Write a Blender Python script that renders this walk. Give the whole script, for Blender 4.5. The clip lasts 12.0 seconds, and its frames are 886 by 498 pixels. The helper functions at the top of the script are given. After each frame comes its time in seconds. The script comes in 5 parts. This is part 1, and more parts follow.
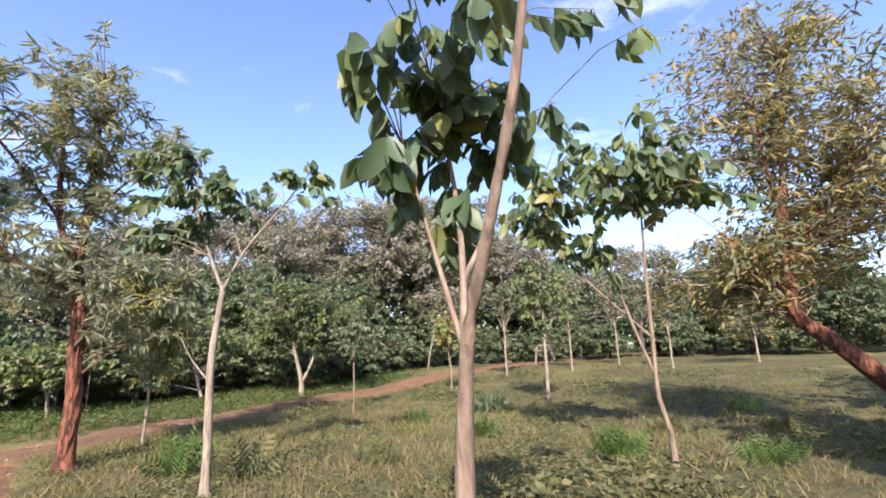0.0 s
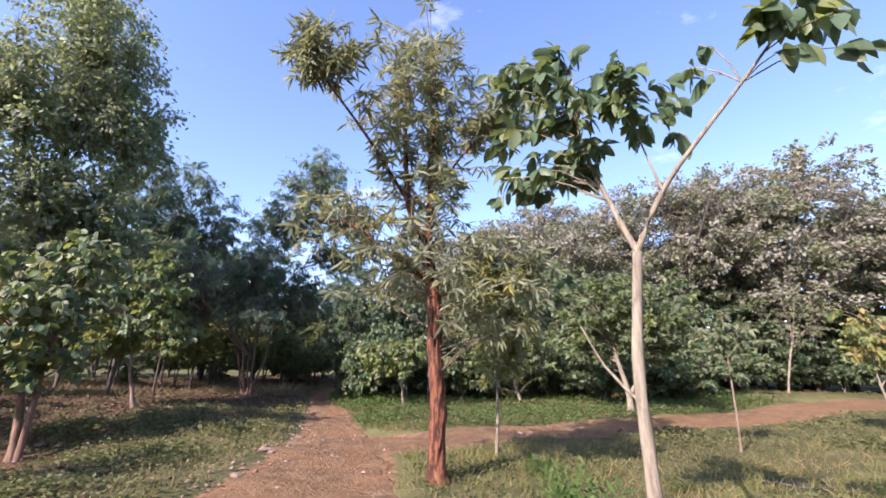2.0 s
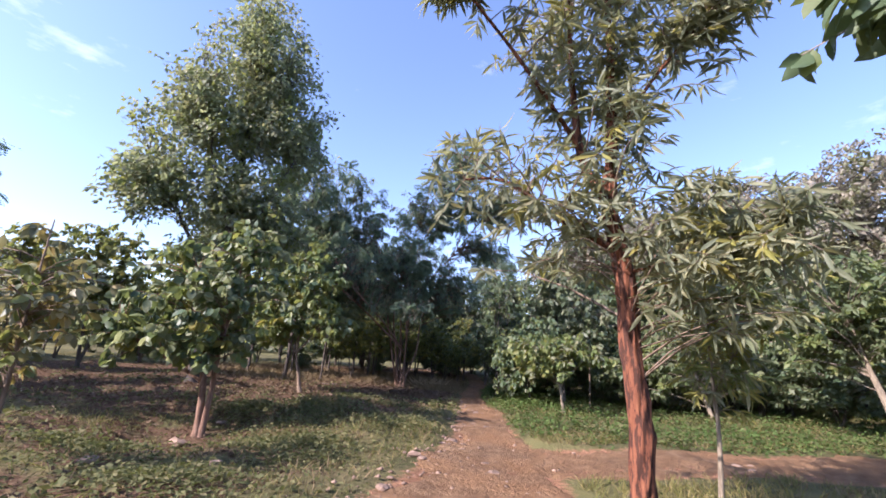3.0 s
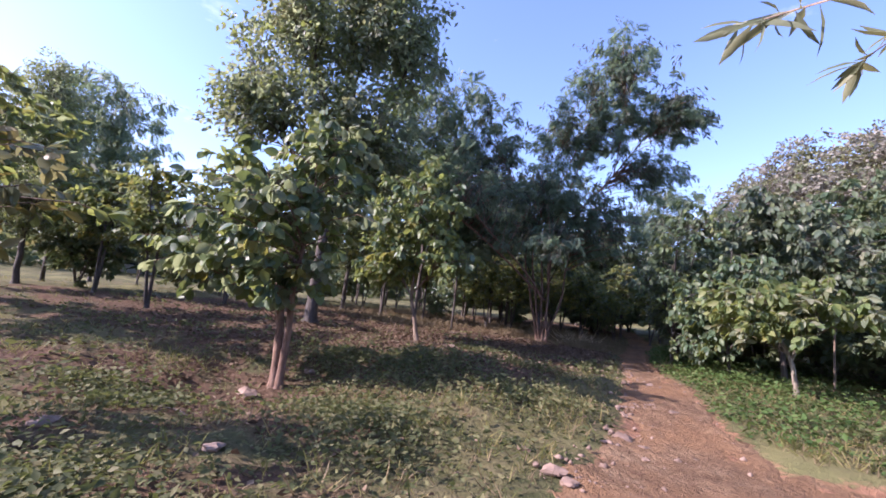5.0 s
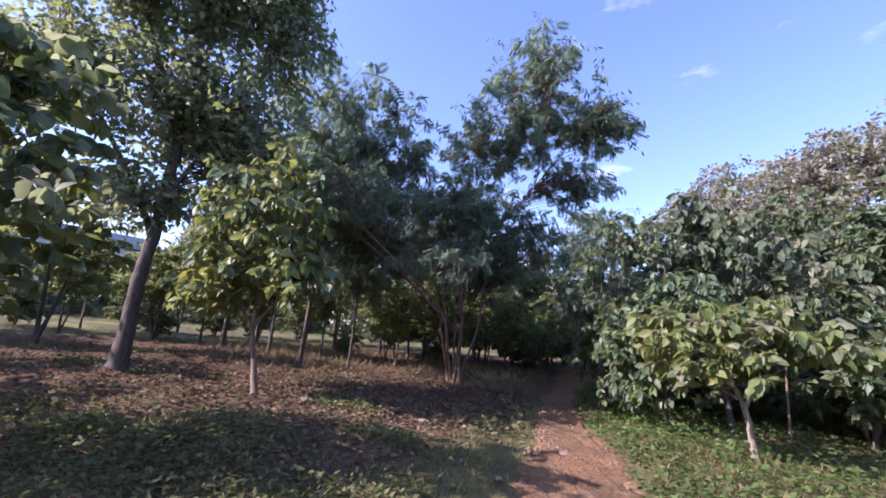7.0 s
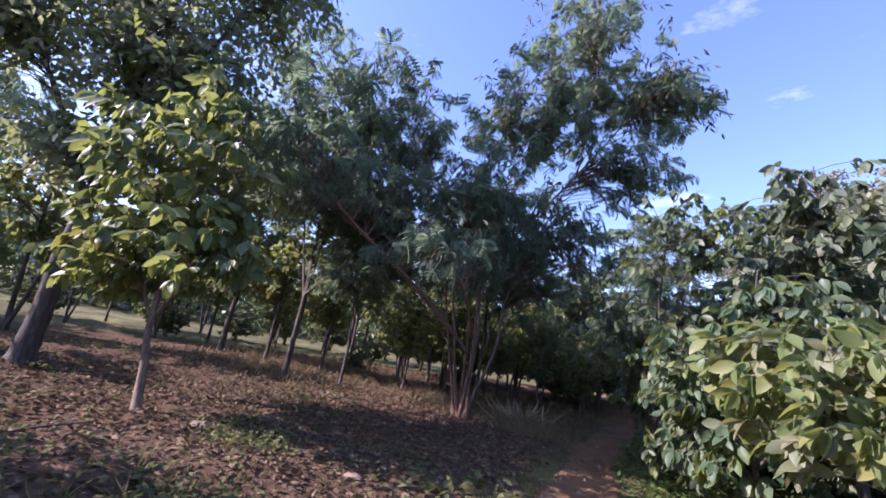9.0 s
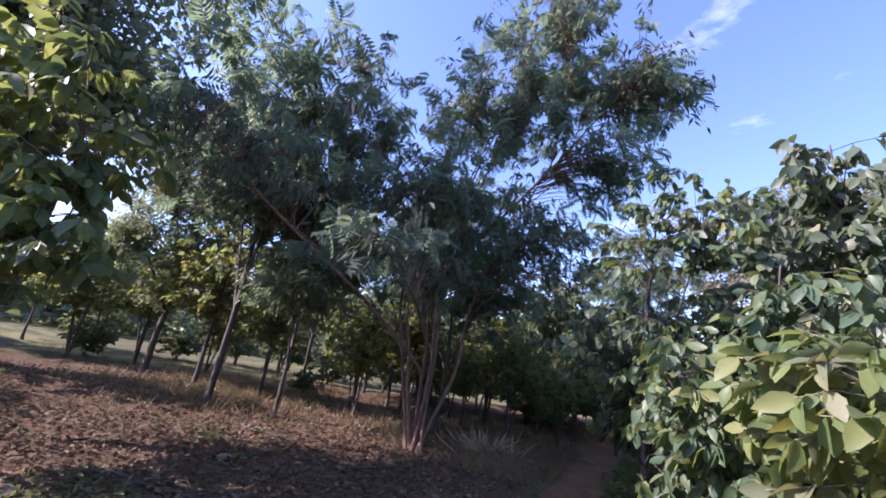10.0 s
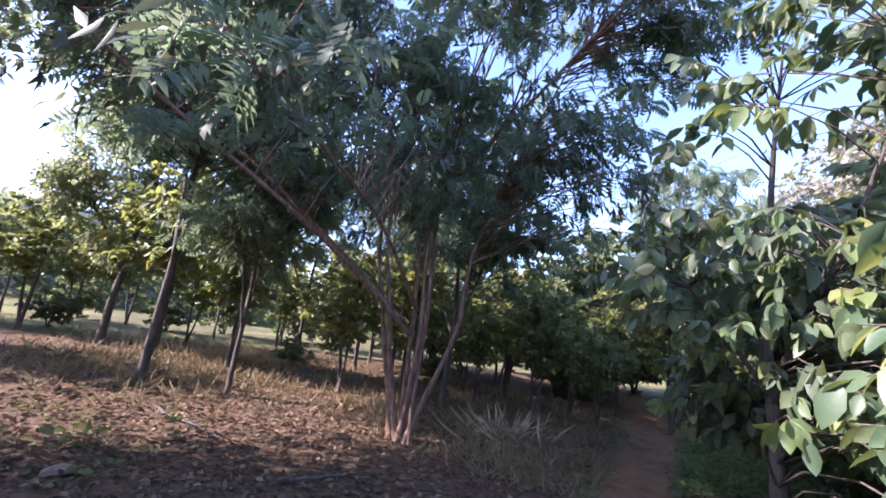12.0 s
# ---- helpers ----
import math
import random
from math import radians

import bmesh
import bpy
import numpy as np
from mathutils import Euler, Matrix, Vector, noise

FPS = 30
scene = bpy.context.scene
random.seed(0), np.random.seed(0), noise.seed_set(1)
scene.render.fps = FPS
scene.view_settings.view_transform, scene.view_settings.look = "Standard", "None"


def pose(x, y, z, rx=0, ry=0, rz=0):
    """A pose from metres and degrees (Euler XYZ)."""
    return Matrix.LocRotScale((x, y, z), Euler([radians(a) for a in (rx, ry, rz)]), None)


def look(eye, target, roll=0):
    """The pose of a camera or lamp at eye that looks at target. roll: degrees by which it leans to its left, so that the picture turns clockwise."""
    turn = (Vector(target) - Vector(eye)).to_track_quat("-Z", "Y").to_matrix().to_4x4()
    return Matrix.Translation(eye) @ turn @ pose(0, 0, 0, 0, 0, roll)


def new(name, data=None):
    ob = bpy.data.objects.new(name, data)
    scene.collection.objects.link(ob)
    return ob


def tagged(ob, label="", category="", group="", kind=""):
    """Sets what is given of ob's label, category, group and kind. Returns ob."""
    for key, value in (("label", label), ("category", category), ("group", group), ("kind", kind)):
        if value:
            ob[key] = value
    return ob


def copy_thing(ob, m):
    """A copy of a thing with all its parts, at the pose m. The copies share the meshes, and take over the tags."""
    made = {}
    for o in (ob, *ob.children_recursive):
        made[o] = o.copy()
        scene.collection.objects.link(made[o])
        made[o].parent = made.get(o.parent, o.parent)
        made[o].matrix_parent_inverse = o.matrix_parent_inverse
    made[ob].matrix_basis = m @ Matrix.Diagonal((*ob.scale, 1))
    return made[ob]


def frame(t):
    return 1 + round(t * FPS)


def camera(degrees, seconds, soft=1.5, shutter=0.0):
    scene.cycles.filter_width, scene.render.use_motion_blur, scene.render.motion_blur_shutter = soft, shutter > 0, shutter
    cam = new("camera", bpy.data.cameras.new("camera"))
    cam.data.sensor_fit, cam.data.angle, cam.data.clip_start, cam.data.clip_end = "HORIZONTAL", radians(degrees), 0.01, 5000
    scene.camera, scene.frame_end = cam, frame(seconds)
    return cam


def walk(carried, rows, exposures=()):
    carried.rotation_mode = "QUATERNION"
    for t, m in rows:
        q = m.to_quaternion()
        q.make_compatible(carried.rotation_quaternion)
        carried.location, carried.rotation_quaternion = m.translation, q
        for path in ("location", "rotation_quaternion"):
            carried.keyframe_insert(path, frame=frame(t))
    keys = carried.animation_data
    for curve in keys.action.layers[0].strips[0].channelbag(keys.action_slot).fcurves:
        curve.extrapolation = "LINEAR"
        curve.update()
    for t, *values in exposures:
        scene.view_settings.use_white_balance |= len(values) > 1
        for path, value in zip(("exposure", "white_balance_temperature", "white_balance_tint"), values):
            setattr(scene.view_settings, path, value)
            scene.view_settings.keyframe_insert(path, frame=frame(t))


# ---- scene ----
# A walk along a dirt trail between young planted trees at the edge of dry woodland.
cam = camera(91.9, 12.0, soft=1.7)
METRES, EYE, TILT, LEAN, TURN = 15.5, 1.5, 0.0, 0.0, -21.8
ROWS = [
    (0.0, 0.0, 0.0, 0.0, 0.6, 13.52, 2.49),
    (0.5, -0.0282, 0.0307, -0.0007, 1.89, 13.43, 2.52),
    (1.0, -0.0593, 0.0575, 0.0012, 8.08, 15.03, 2.23),
    (1.5, -0.0875, 0.0846, 0.0018, 23.28, 14.15, 1.48),
    (2.0, -0.1201, 0.1085, 0.0013, 35.72, 14.86, -1.27),
    (2.5, -0.152, 0.1336, -0.0008, 48.73, 12.93, -0.89),
    (3.0, -0.1891, 0.1592, -0.0001, 54.41, 13.79, -3.9),
    (3.5, -0.2259, 0.1843, -0.0047, 62.1, 10.59, -3.54),
    (5.5, -0.368, 0.288, -0.0083, 71.47, 9.11, -5.61),
    (6.0, -0.3986, 0.3214, -0.0066, 69.3, 11.35, -4.35),
    (6.5, -0.4285, 0.3531, -0.0038, 66.19, 11.24, -5.31),
    (7.0, -0.4509, 0.3854, -0.0042, 66.37, 11.16, -5.03),
    (9.0, -0.5553, 0.5029, -0.0027, 73.72, 13.25, -9.27),
    (9.5, -0.5934, 0.5277, -0.0014, 72.36, 14.41, -8.99),
    (10.0, -0.6278, 0.5513, 0.0044, 70.53, 16.0, -8.87),
    (10.5, -0.6587, 0.5663, 0.0043, 70.71, 15.98, -9.08),
    (11.0, -0.6918, 0.5847, 0.0002, 71.38, 14.63, -9.01),
    (11.5, -0.7284, 0.6074, -0.0006, 72.23, 11.2, -7.63),
    (12.0, -0.7632, 0.6272, 0.0011, 74.11, 11.62, -7.71),
]
PATH = [(t, pose(0, 0, EYE, TILT, LEAN, TURN) @ pose(METRES * x, METRES * y, METRES * z, 90 + pitch, roll, yaw)) for t, x, y, z, yaw, pitch, roll in ROWS]
PATH += [
    (3.7, look((-2.333, 4.157, 1.411), (-3.689, 5.587, 1.754), 3.7)),
    (5.3, look((-3.565, 6.027, 1.316), (-5.147, 7.231, 1.532), 6.2)),
    (7.2, look((-4.321, 8.324, 1.433), (-5.725, 9.699, 1.804), 5.2)),
    (8.8, look((-4.897, 10.210, 1.447), (-6.459, 11.373, 1.903), 9.3)),
]
walk(cam, sorted(PATH, key=lambda row: row[0]), [(0.0, 1.48, 6150, 24), (1.0, 1.42, 6100, 26), (1.5, 1.3, 5950, 30), (2.0, 1.52, 6050, 28), (3.0, 1.55, 6000, 30), (5.5, 1.52, 5700, 38), (7.0, 1.5, 5700, 38), (9.5, 1.55, 5650, 38), (11.0, 2.05, 5650, 38), (12.0, 2.4, 5750, 34)])

# ---- sky and sun ----
SUN_AZ, SUN_EL = math.atan2(-0.46, -0.89), radians(34)
world = bpy.data.worlds.new("sky")
scene.world = world
world.use_nodes = True
wn = world.node_tree.nodes
wn.clear()
sky = wn.new("ShaderNodeTexSky")
sky.sky_type, sky.sun_disc = "NISHITA", False
sky.sun_elevation, sky.sun_rotation = SUN_EL, SUN_AZ
sky.air_density, sky.dust_density, sky.ozone_density = 1.0, 0.9, 2.4
back = wn.new("ShaderNodeBackground")
back.inputs["Strength"].default_value = 0.132
wout = wn.new("ShaderNodeOutputWorld")
way = wn.new("ShaderNodeTexCoord")
stretch = wn.new("ShaderNodeMapping")
stretch.inputs["Scale"].default_value = (2.2, 2.2, 6.5)
wisp = wn.new("ShaderNodeTexNoise")
wisp.inputs["Scale"].default_value, wisp.inputs["Detail"].default_value, wisp.inputs["Roughness"].default_value = 1.6, 7.0, 0.6
fade = wn.new("ShaderNodeMapRange")
for key, val in (("From Min", 0.6), ("From Max", 0.86), ("To Min", 0.0), ("To Max", 0.5)):
    fade.inputs[key].default_value = val
cloud = wn.new("ShaderNodeMix")
cloud.data_type = "RGBA"
cloud.inputs[7].default_value = (7.0, 7.2, 7.6, 1)
for a, b in ((way.outputs["Generated"], stretch.inputs[0]), (stretch.outputs[0], wisp.inputs["Vector"]), (wisp.outputs[0], fade.inputs["Value"]), (fade.outputs[0], cloud.inputs[0]), (sky.outputs[0], cloud.inputs[6]), (cloud.outputs[2], back.inputs[0])):
    world.node_tree.links.new(a, b)
world.node_tree.links.new(back.outputs[0], wout.inputs[0])
sun_data = bpy.data.lights.new("sun", "SUN")
sun_data.energy, sun_data.angle, sun_data.color = 4.1, radians(0.6), (1.0, 0.9, 0.74)
sun = new("sun", sun_data)
sun_way = Vector((math.cos(SUN_EL) * math.sin(SUN_AZ), math.cos(SUN_EL) * math.cos(SUN_AZ), math.sin(SUN_EL)))
sun.matrix_world = look(sun_way * 60, (0, 0, 0))


# ---- materials ----
def nodes_of(name):
    m = bpy.data.materials.new(name)
    m.use_nodes = True
    t = m.node_tree
    t.nodes.clear()
    out = t.nodes.new("ShaderNodeOutputMaterial")
    return m, t, out


def link(t, a, b):
    t.links.new(a, b)


def ramp(t, fac, stops):
    n = t.nodes.new("ShaderNodeValToRGB")
    e = n.color_ramp.elements
    while len(e) < len(stops):
        e.new(0.5)
    for k, (p, c) in zip(e, stops):
        k.position, k.color = p, (*c, 1)
    link(t, fac, n.inputs[0])
    return n.outputs[0]


def noise_tex(t, scale, detail=4.0, vec=None, rough=0.55):
    n = t.nodes.new("ShaderNodeTexNoise")
    n.inputs["Scale"].default_value, n.inputs["Detail"].default_value, n.inputs["Roughness"].default_value = scale, detail, rough
    if vec is not None:
        link(t, vec, n.inputs["Vector"])
    return n.outputs[0]


def mix_col(t, fac, a, b, mode="MIX"):
    n = t.nodes.new("ShaderNodeMix")
    n.data_type, n.blend_type = "RGBA", mode
    for s, v in ((n.inputs[0], fac), (n.inputs[6], a), (n.inputs[7], b)):
        if isinstance(v, (int, float)):
            s.default_value = v
        elif isinstance(v, tuple):
            s.default_value = (*v, 1)
        else:
            link(t, v, s)
    return n.outputs[2]


def maths(t, op, a, b=0.0):
    n = t.nodes.new("ShaderNodeMath")
    n.operation = op
    for s, v in ((n.inputs[0], a), (n.inputs[1], b)):
        if isinstance(v, (int, float)):
            s.default_value = v
        else:
            link(t, v, s)
    return n.outputs[0]


def leaf_material(name, cols, through_col, rough=0.42, clear=0.32, spec=0.38):
    """A leaf that lets some light through; cols: tones from leaf to leaf."""
    m, t, out = nodes_of(name)
    geo = t.nodes.new("ShaderNodeNewGeometry")
    info = t.nodes.new("ShaderNodeObjectInfo")
    rnd = maths(t, "FRACT", maths(t, "ADD", geo.outputs["Random Per Island"], info.outputs["Random"]))
    stops = [(i / (len(cols) - 1), c) for i, c in enumerate(cols)]
    col = ramp(t, rnd, stops)
    co = t.nodes.new("ShaderNodeTexCoord").outputs["Object"]
    big = noise_tex(t, 1.3, 2.0, co)
    col = mix_col(t, maths(t, "MULTIPLY", big, 0.55), col, cols[len(cols) // 2])
    fine = noise_tex(t, 60.0, 2.0, co)
    col = mix_col(t, 0.25, col, ramp(t, fine, [(0.3, (0.35, 0.35, 0.35)), (0.7, (1, 1, 1))]), "MULTIPLY")
    p = t.nodes.new("ShaderNodeBsdfPrincipled")
    link(t, col, p.inputs["Base Color"])
    p.inputs["Roughness"].default_value = rough + 0.08
    p.inputs["Specular IOR Level"].default_value = spec
    tr = t.nodes.new("ShaderNodeBsdfTranslucent")
    link(t, mix_col(t, 0.6, col, through_col), tr.inputs["Color"])
    mx = t.nodes.new("ShaderNodeMixShader")
    mx.inputs[0].default_value = clear
    link(t, p.outputs[0], mx.inputs[1])
    link(t, tr.outputs[0], mx.inputs[2])
    link(t, mx.outputs[0], out.inputs[0])
    return m


def bark_material(name, dark, mid, light, fissure=1.0, bump=0.6):
    m, t, out = nodes_of(name)
    co = t.nodes.new("ShaderNodeTexCoord").outputs["Object"]
    mp = t.nodes.new("ShaderNodeMapping")
    mp.inputs["Scale"].default_value = (1, 1, 0.16)
    link(t, co, mp.inputs[0])
    ridges = noise_tex(t, 26.0, 6.0, mp.outputs[0], 0.65)
    blot = noise_tex(t, 3.2, 4.0, co)
    col = ramp(t, ridges, [(0.5 - 0.16 * fissure, dark), (0.52, mid), (0.68, light)])
    col = mix_col(t, maths(t, "MULTIPLY", blot, 0.4), col, mid)
    spots = noise_tex(t, 14.0, 3.0, co)
    col = mix_col(t, ramp(t, spots, [(0.6, (0, 0, 0)), (0.75, (0.35, 0.35, 0.35))]), col, light)
    p = t.nodes.new("ShaderNodeBsdfPrincipled")
    link(t, col, p.inputs["Base Color"])
    p.inputs["Roughness"].default_value = 0.9
    b = t.nodes.new("ShaderNodeBump")
    b.inputs["Strength"].default_value, b.inputs["Distance"].default_value = bump, 0.02
    link(t, ridges, b.inputs["Height"])
    link(t, b.outputs[0], p.inputs["Normal"])
    link(t, p.outputs[0], out.inputs[0])
    return m


def plain_material(name, a, b_col, scale, rough=0.9, bump=0.3, dist=0.01):
    m, t, out = nodes_of(name)
    co = t.nodes.new("ShaderNodeTexCoord").outputs["Object"]
    n1, n2 = noise_tex(t, scale, 5.0, co), noise_tex(t, scale * 9, 4.0, co)
    geo = t.nodes.new("ShaderNodeNewGeometry")
    info = t.nodes.new("ShaderNodeObjectInfo")
    rnd = maths(t, "FRACT", maths(t, "ADD", geo.outputs["Random Per Island"], info.outputs["Random"]))
    f = maths(t, "ADD", maths(t, "MULTIPLY", n1, 0.6), maths(t, "MULTIPLY", n2, 0.4))
    f = maths(t, "ADD", maths(t, "MULTIPLY", f, 0.7), maths(t, "MULTIPLY", rnd, 0.3))
    col = ramp(t, f, [(0.3, a), (0.7, b_col)])
    p = t.nodes.new("ShaderNodeBsdfPrincipled")
    link(t, col, p.inputs["Base Color"])
    p.inputs["Roughness"].default_value = rough
    b = t.nodes.new("ShaderNodeBump")
    b.inputs["Strength"].default_value, b.inputs["Distance"].default_value = bump, dist
    link(t, n2, b.inputs["Height"])
    link(t, b.outputs[0], p.inputs["Normal"])
    link(t, p.outputs[0], out.inputs[0])
    return m


def ground_material():
    """Grassed soil, with leaf litter where the attribute 'litter' is high and bare earth where 'bare' is."""
    m, t, out = nodes_of("soil")
    co = t.nodes.new("ShaderNodeTexCoord").outputs["Object"]
    lit, bare = t.nodes.new("ShaderNodeAttribute"), t.nodes.new("ShaderNodeAttribute")
    lit.attribute_name, bare.attribute_name = "litter", "bare"
    big, mid, fine, tiny = noise_tex(t, 0.35, 4.0, co), noise_tex(t, 1.9, 5.0, co), noise_tex(t, 14.0, 5.0, co), noise_tex(t, 75.0, 3.0, co)
    grass = ramp(t, mid, [(0.3, (0.048, 0.060, 0.020)), (0.5, (0.095, 0.095, 0.036)), (0.7, (0.155, 0.130, 0.06))])
    grass = mix_col(t, ramp(t, fine, [(0.35, (0, 0, 0)), (0.7, (0.7, 0.7, 0.7))]), grass, (0.15, 0.125, 0.068))
    grass = mix_col(t, ramp(t, big, [(0.5, (0, 0, 0)), (0.62, (0.75, 0.75, 0.75))]), grass, (0.20, 0.19, 0.075))
    leaves = ramp(t, fine, [(0.3, (0.045, 0.029, 0.018)), (0.5, (0.108, 0.068, 0.041)), (0.68, (0.175, 0.12, 0.075))])
    leaves = mix_col(t, ramp(t, mid, [(0.45, (0, 0, 0)), (0.7, (0.5, 0.5, 0.5))]), leaves, (0.14, 0.078, 0.048))
    earth = ramp(t, fine, [(0.3, (0.17, 0.085, 0.048)), (0.7, (0.38, 0.21, 0.12))])
    edge = maths(t, "ADD", lit.outputs["Fac"], maths(t, "MULTIPLY", maths(t, "SUBTRACT", mid, 0.5), 1.1))
    col = mix_col(t, ramp(t, edge, [(0.35, (0, 0, 0)), (0.6, (1, 1, 1))]), grass, leaves)
    edge2 = maths(t, "ADD", bare.outputs["Fac"], maths(t, "MULTIPLY", maths(t, "SUBTRACT", fine, 0.5), 0.9))
    col = mix_col(t, ramp(t, edge2, [(0.4, (0, 0, 0)), (0.65, (1, 1, 1))]), col, earth)
    col = mix_col(t, 0.35, col, ramp(t, tiny, [(0.3, (0.3, 0.3, 0.3)), (0.7, (1, 1, 1))]), "MULTIPLY")
    p = t.nodes.new("ShaderNodeBsdfPrincipled")
    link(t, col, p.inputs["Base Color"])
    p.inputs["Roughness"].default_value = 1.0
    p.inputs["Specular IOR Level"].default_value = 0.15
    b = t.nodes.new("ShaderNodeBump")
    b.inputs["Strength"].default_value, b.inputs["Distance"].default_value = 0.8, 0.05
    link(t, maths(t, "ADD", fine, maths(t, "MULTIPLY", tiny, 0.4)), b.inputs["Height"])
    link(t, b.outputs[0], p.inputs["Normal"])
    link(t, p.outputs[0], out.inputs[0])
    return m


def trail_material():
    m, t, out = nodes_of("trodden_earth")
    co = t.nodes.new("ShaderNodeTexCoord").outputs["Object"]
    big, mid, fine, tiny = noise_tex(t, 0.8, 4.0, co), noise_tex(t, 4.0, 5.0, co), noise_tex(t, 17.0, 5.0, co), noise_tex(t, 90.0, 3.0, co)
    col = ramp(t, mid, [(0.3, (0.14, 0.082, 0.044)), (0.52, (0.225, 0.138, 0.075)), (0.72, (0.325, 0.217, 0.125))])
    col = mix_col(t, ramp(t, big, [(0.4, (0, 0, 0)), (0.65, (0.7, 0.7, 0.7))]), col, (0.31, 0.172, 0.082))
    col = mix_col(t, ramp(t, fine, [(0.52, (0, 0, 0)), (0.7, (0.6, 0.6, 0.6))]), col, (0.17, 0.09, 0.055))
    col = mix_col(t, 0.3, col, ramp(t, tiny, [(0.3, (0.4, 0.4, 0.4)), (0.7, (1, 1, 1))]), "MULTIPLY")
    p = t.nodes.new("ShaderNodeBsdfPrincipled")
    link(t, col, p.inputs["Base Color"])
    p.inputs["Roughness"].default_value = 0.95
    p.inputs["Specular IOR Level"].default_value = 0.2
    b = t.nodes.new("ShaderNodeBump")
    b.inputs["Strength"].default_value, b.inputs["Distance"].default_value = 1.0, 0.07
    link(t, maths(t, "ADD", fine, maths(t, "MULTIPLY", tiny, 0.4)), b.inputs["Height"])
    link(t, b.outputs[0], p.inputs["Normal"])
    link(t, p.outputs[0], out.inputs[0])
    return m


SOIL, EARTH = ground_material(), trail_material()
LEAF_DARK = leaf_material("broad_leaf_dark", [(0.047, 0.084, 0.043), (0.076, 0.129, 0.067), (0.107, 0.158, 0.084), (0.183, 0.212, 0.096)], (0.24, 0.293, 0.059), 0.38)
LEAF_FRESH = leaf_material("broad_leaf_fresh", [(0.076, 0.131, 0.051), (0.126, 0.19, 0.071), (0.203, 0.249, 0.091), (0.275, 0.285, 0.105)], (0.36, 0.39, 0.08), 0.38, 0.45)
LEAF_OLIVE = leaf_material("narrow_leaf_olive", [(0.098, 0.13, 0.078), (0.145, 0.18, 0.10), (0.205, 0.23, 0.13), (0.28, 0.275, 0.155)], (0.358, 0.304, 0.093), 0.4, 0.38)
LEAF_OCHRE = leaf_material("narrow_leaf_ochre", [(0.106, 0.106, 0.044), (0.188, 0.163, 0.062), (0.275, 0.213, 0.075), (0.375, 0.275, 0.088)], (0.425, 0.35, 0.075), 0.45, 0.3)
LEAF_FEATHER = leaf_material("feathery_leaf_dark", [(0.065, 0.11, 0.082), (0.088, 0.145, 0.10), (0.115, 0.17, 0.112), (0.15, 0.19, 0.115)], (0.26, 0.34, 0.17), 0.45, 0.55)
LEAF_DUSKY = leaf_material("dusky_feathery_leaf", [(0.04, 0.058, 0.045), (0.058, 0.078, 0.056), (0.075, 0.095, 0.066), (0.11, 0.10, 0.075)], (0.12, 0.14, 0.07), 0.5, 0.3)
# Broad leaf with shade put into its colour, for the trees crowding the trail.
LEAF_SHADED = leaf_material("broad_leaf_shaded", [(0.055, 0.082, 0.05), (0.078, 0.112, 0.066), (0.11, 0.14, 0.085), (0.16, 0.175, 0.105)], (0.2, 0.25, 0.08), 0.4, 0.3)
LEAF_SAGE = leaf_material("narrow_leaf_sage", [(0.125, 0.155, 0.10), (0.18, 0.21, 0.135), (0.25, 0.27, 0.17), (0.32, 0.31, 0.17)], (0.34, 0.34, 0.12), 0.42, 0.4)
LEAF_SOFT = leaf_material("soft_grey_green_leaf", [(0.12, 0.165, 0.105), (0.165, 0.215, 0.13), (0.22, 0.26, 0.155), (0.29, 0.30, 0.18)], (0.36, 0.40, 0.17), 0.45, 0.55)
LEAF_WOOD = leaf_material("woodland_leaf", [(0.068, 0.105, 0.055), (0.105, 0.15, 0.072), (0.145, 0.187, 0.092), (0.20, 0.225, 0.115)], (0.26, 0.28, 0.1), 0.45, 0.42)
LEAF_DRY = leaf_material("dry_canopy_leaf", [(0.18, 0.18, 0.14), (0.24, 0.23, 0.18), (0.30, 0.28, 0.225), (0.37, 0.34, 0.28)], (0.27, 0.25, 0.15), 0.6, 0.3, spec=0.12)
LEAF_YELLOW = leaf_material("yellowed_leaf", [(0.19, 0.21, 0.06), (0.26, 0.26, 0.07), (0.31, 0.28, 0.08), (0.28, 0.27, 0.08)], (0.40, 0.38, 0.07), 0.42, 0.36)
GRASS = leaf_material("grass_blade", [(0.087, 0.122, 0.032), (0.133, 0.153, 0.046), (0.224, 0.194, 0.076), (0.347, 0.275, 0.133)], (0.325, 0.35, 0.1), 0.55, 0.3, spec=0.12)
HERB = leaf_material("low_herb", [(0.04, 0.085, 0.026), (0.063, 0.12, 0.034), (0.097, 0.15, 0.043), (0.137, 0.162, 0.057)], (0.192, 0.27, 0.048), 0.45, 0.3, spec=0.12)
WEED = leaf_material("creeping_weed", [(0.055, 0.072, 0.032), (0.09, 0.105, 0.045), (0.14, 0.143, 0.062), (0.205, 0.18, 0.09)], (0.25, 0.3, 0.075), 0.5, 0.25, spec=0.12)
LITTER = leaf_material("fallen_leaf", [(0.05, 0.034, 0.022), (0.098, 0.065, 0.04), (0.155, 0.106, 0.068), (0.26, 0.195, 0.13)], (0.2, 0.13, 0.08), 0.75, 0.08, spec=0.12)
STRAW = leaf_material("dry_straw", [(0.30, 0.22, 0.12), (0.40, 0.31, 0.18), (0.50, 0.40, 0.25), (0.44, 0.34, 0.2)], (0.4, 0.3, 0.15), 0.7, 0.15, spec=0.12)
DRYGRASS = leaf_material("dry_grass_blade", [(0.12, 0.095, 0.055), (0.18, 0.14, 0.08), (0.25, 0.19, 0.11), (0.21, 0.17, 0.09)], (0.25, 0.19, 0.1), 0.6, 0.25, spec=0.12)
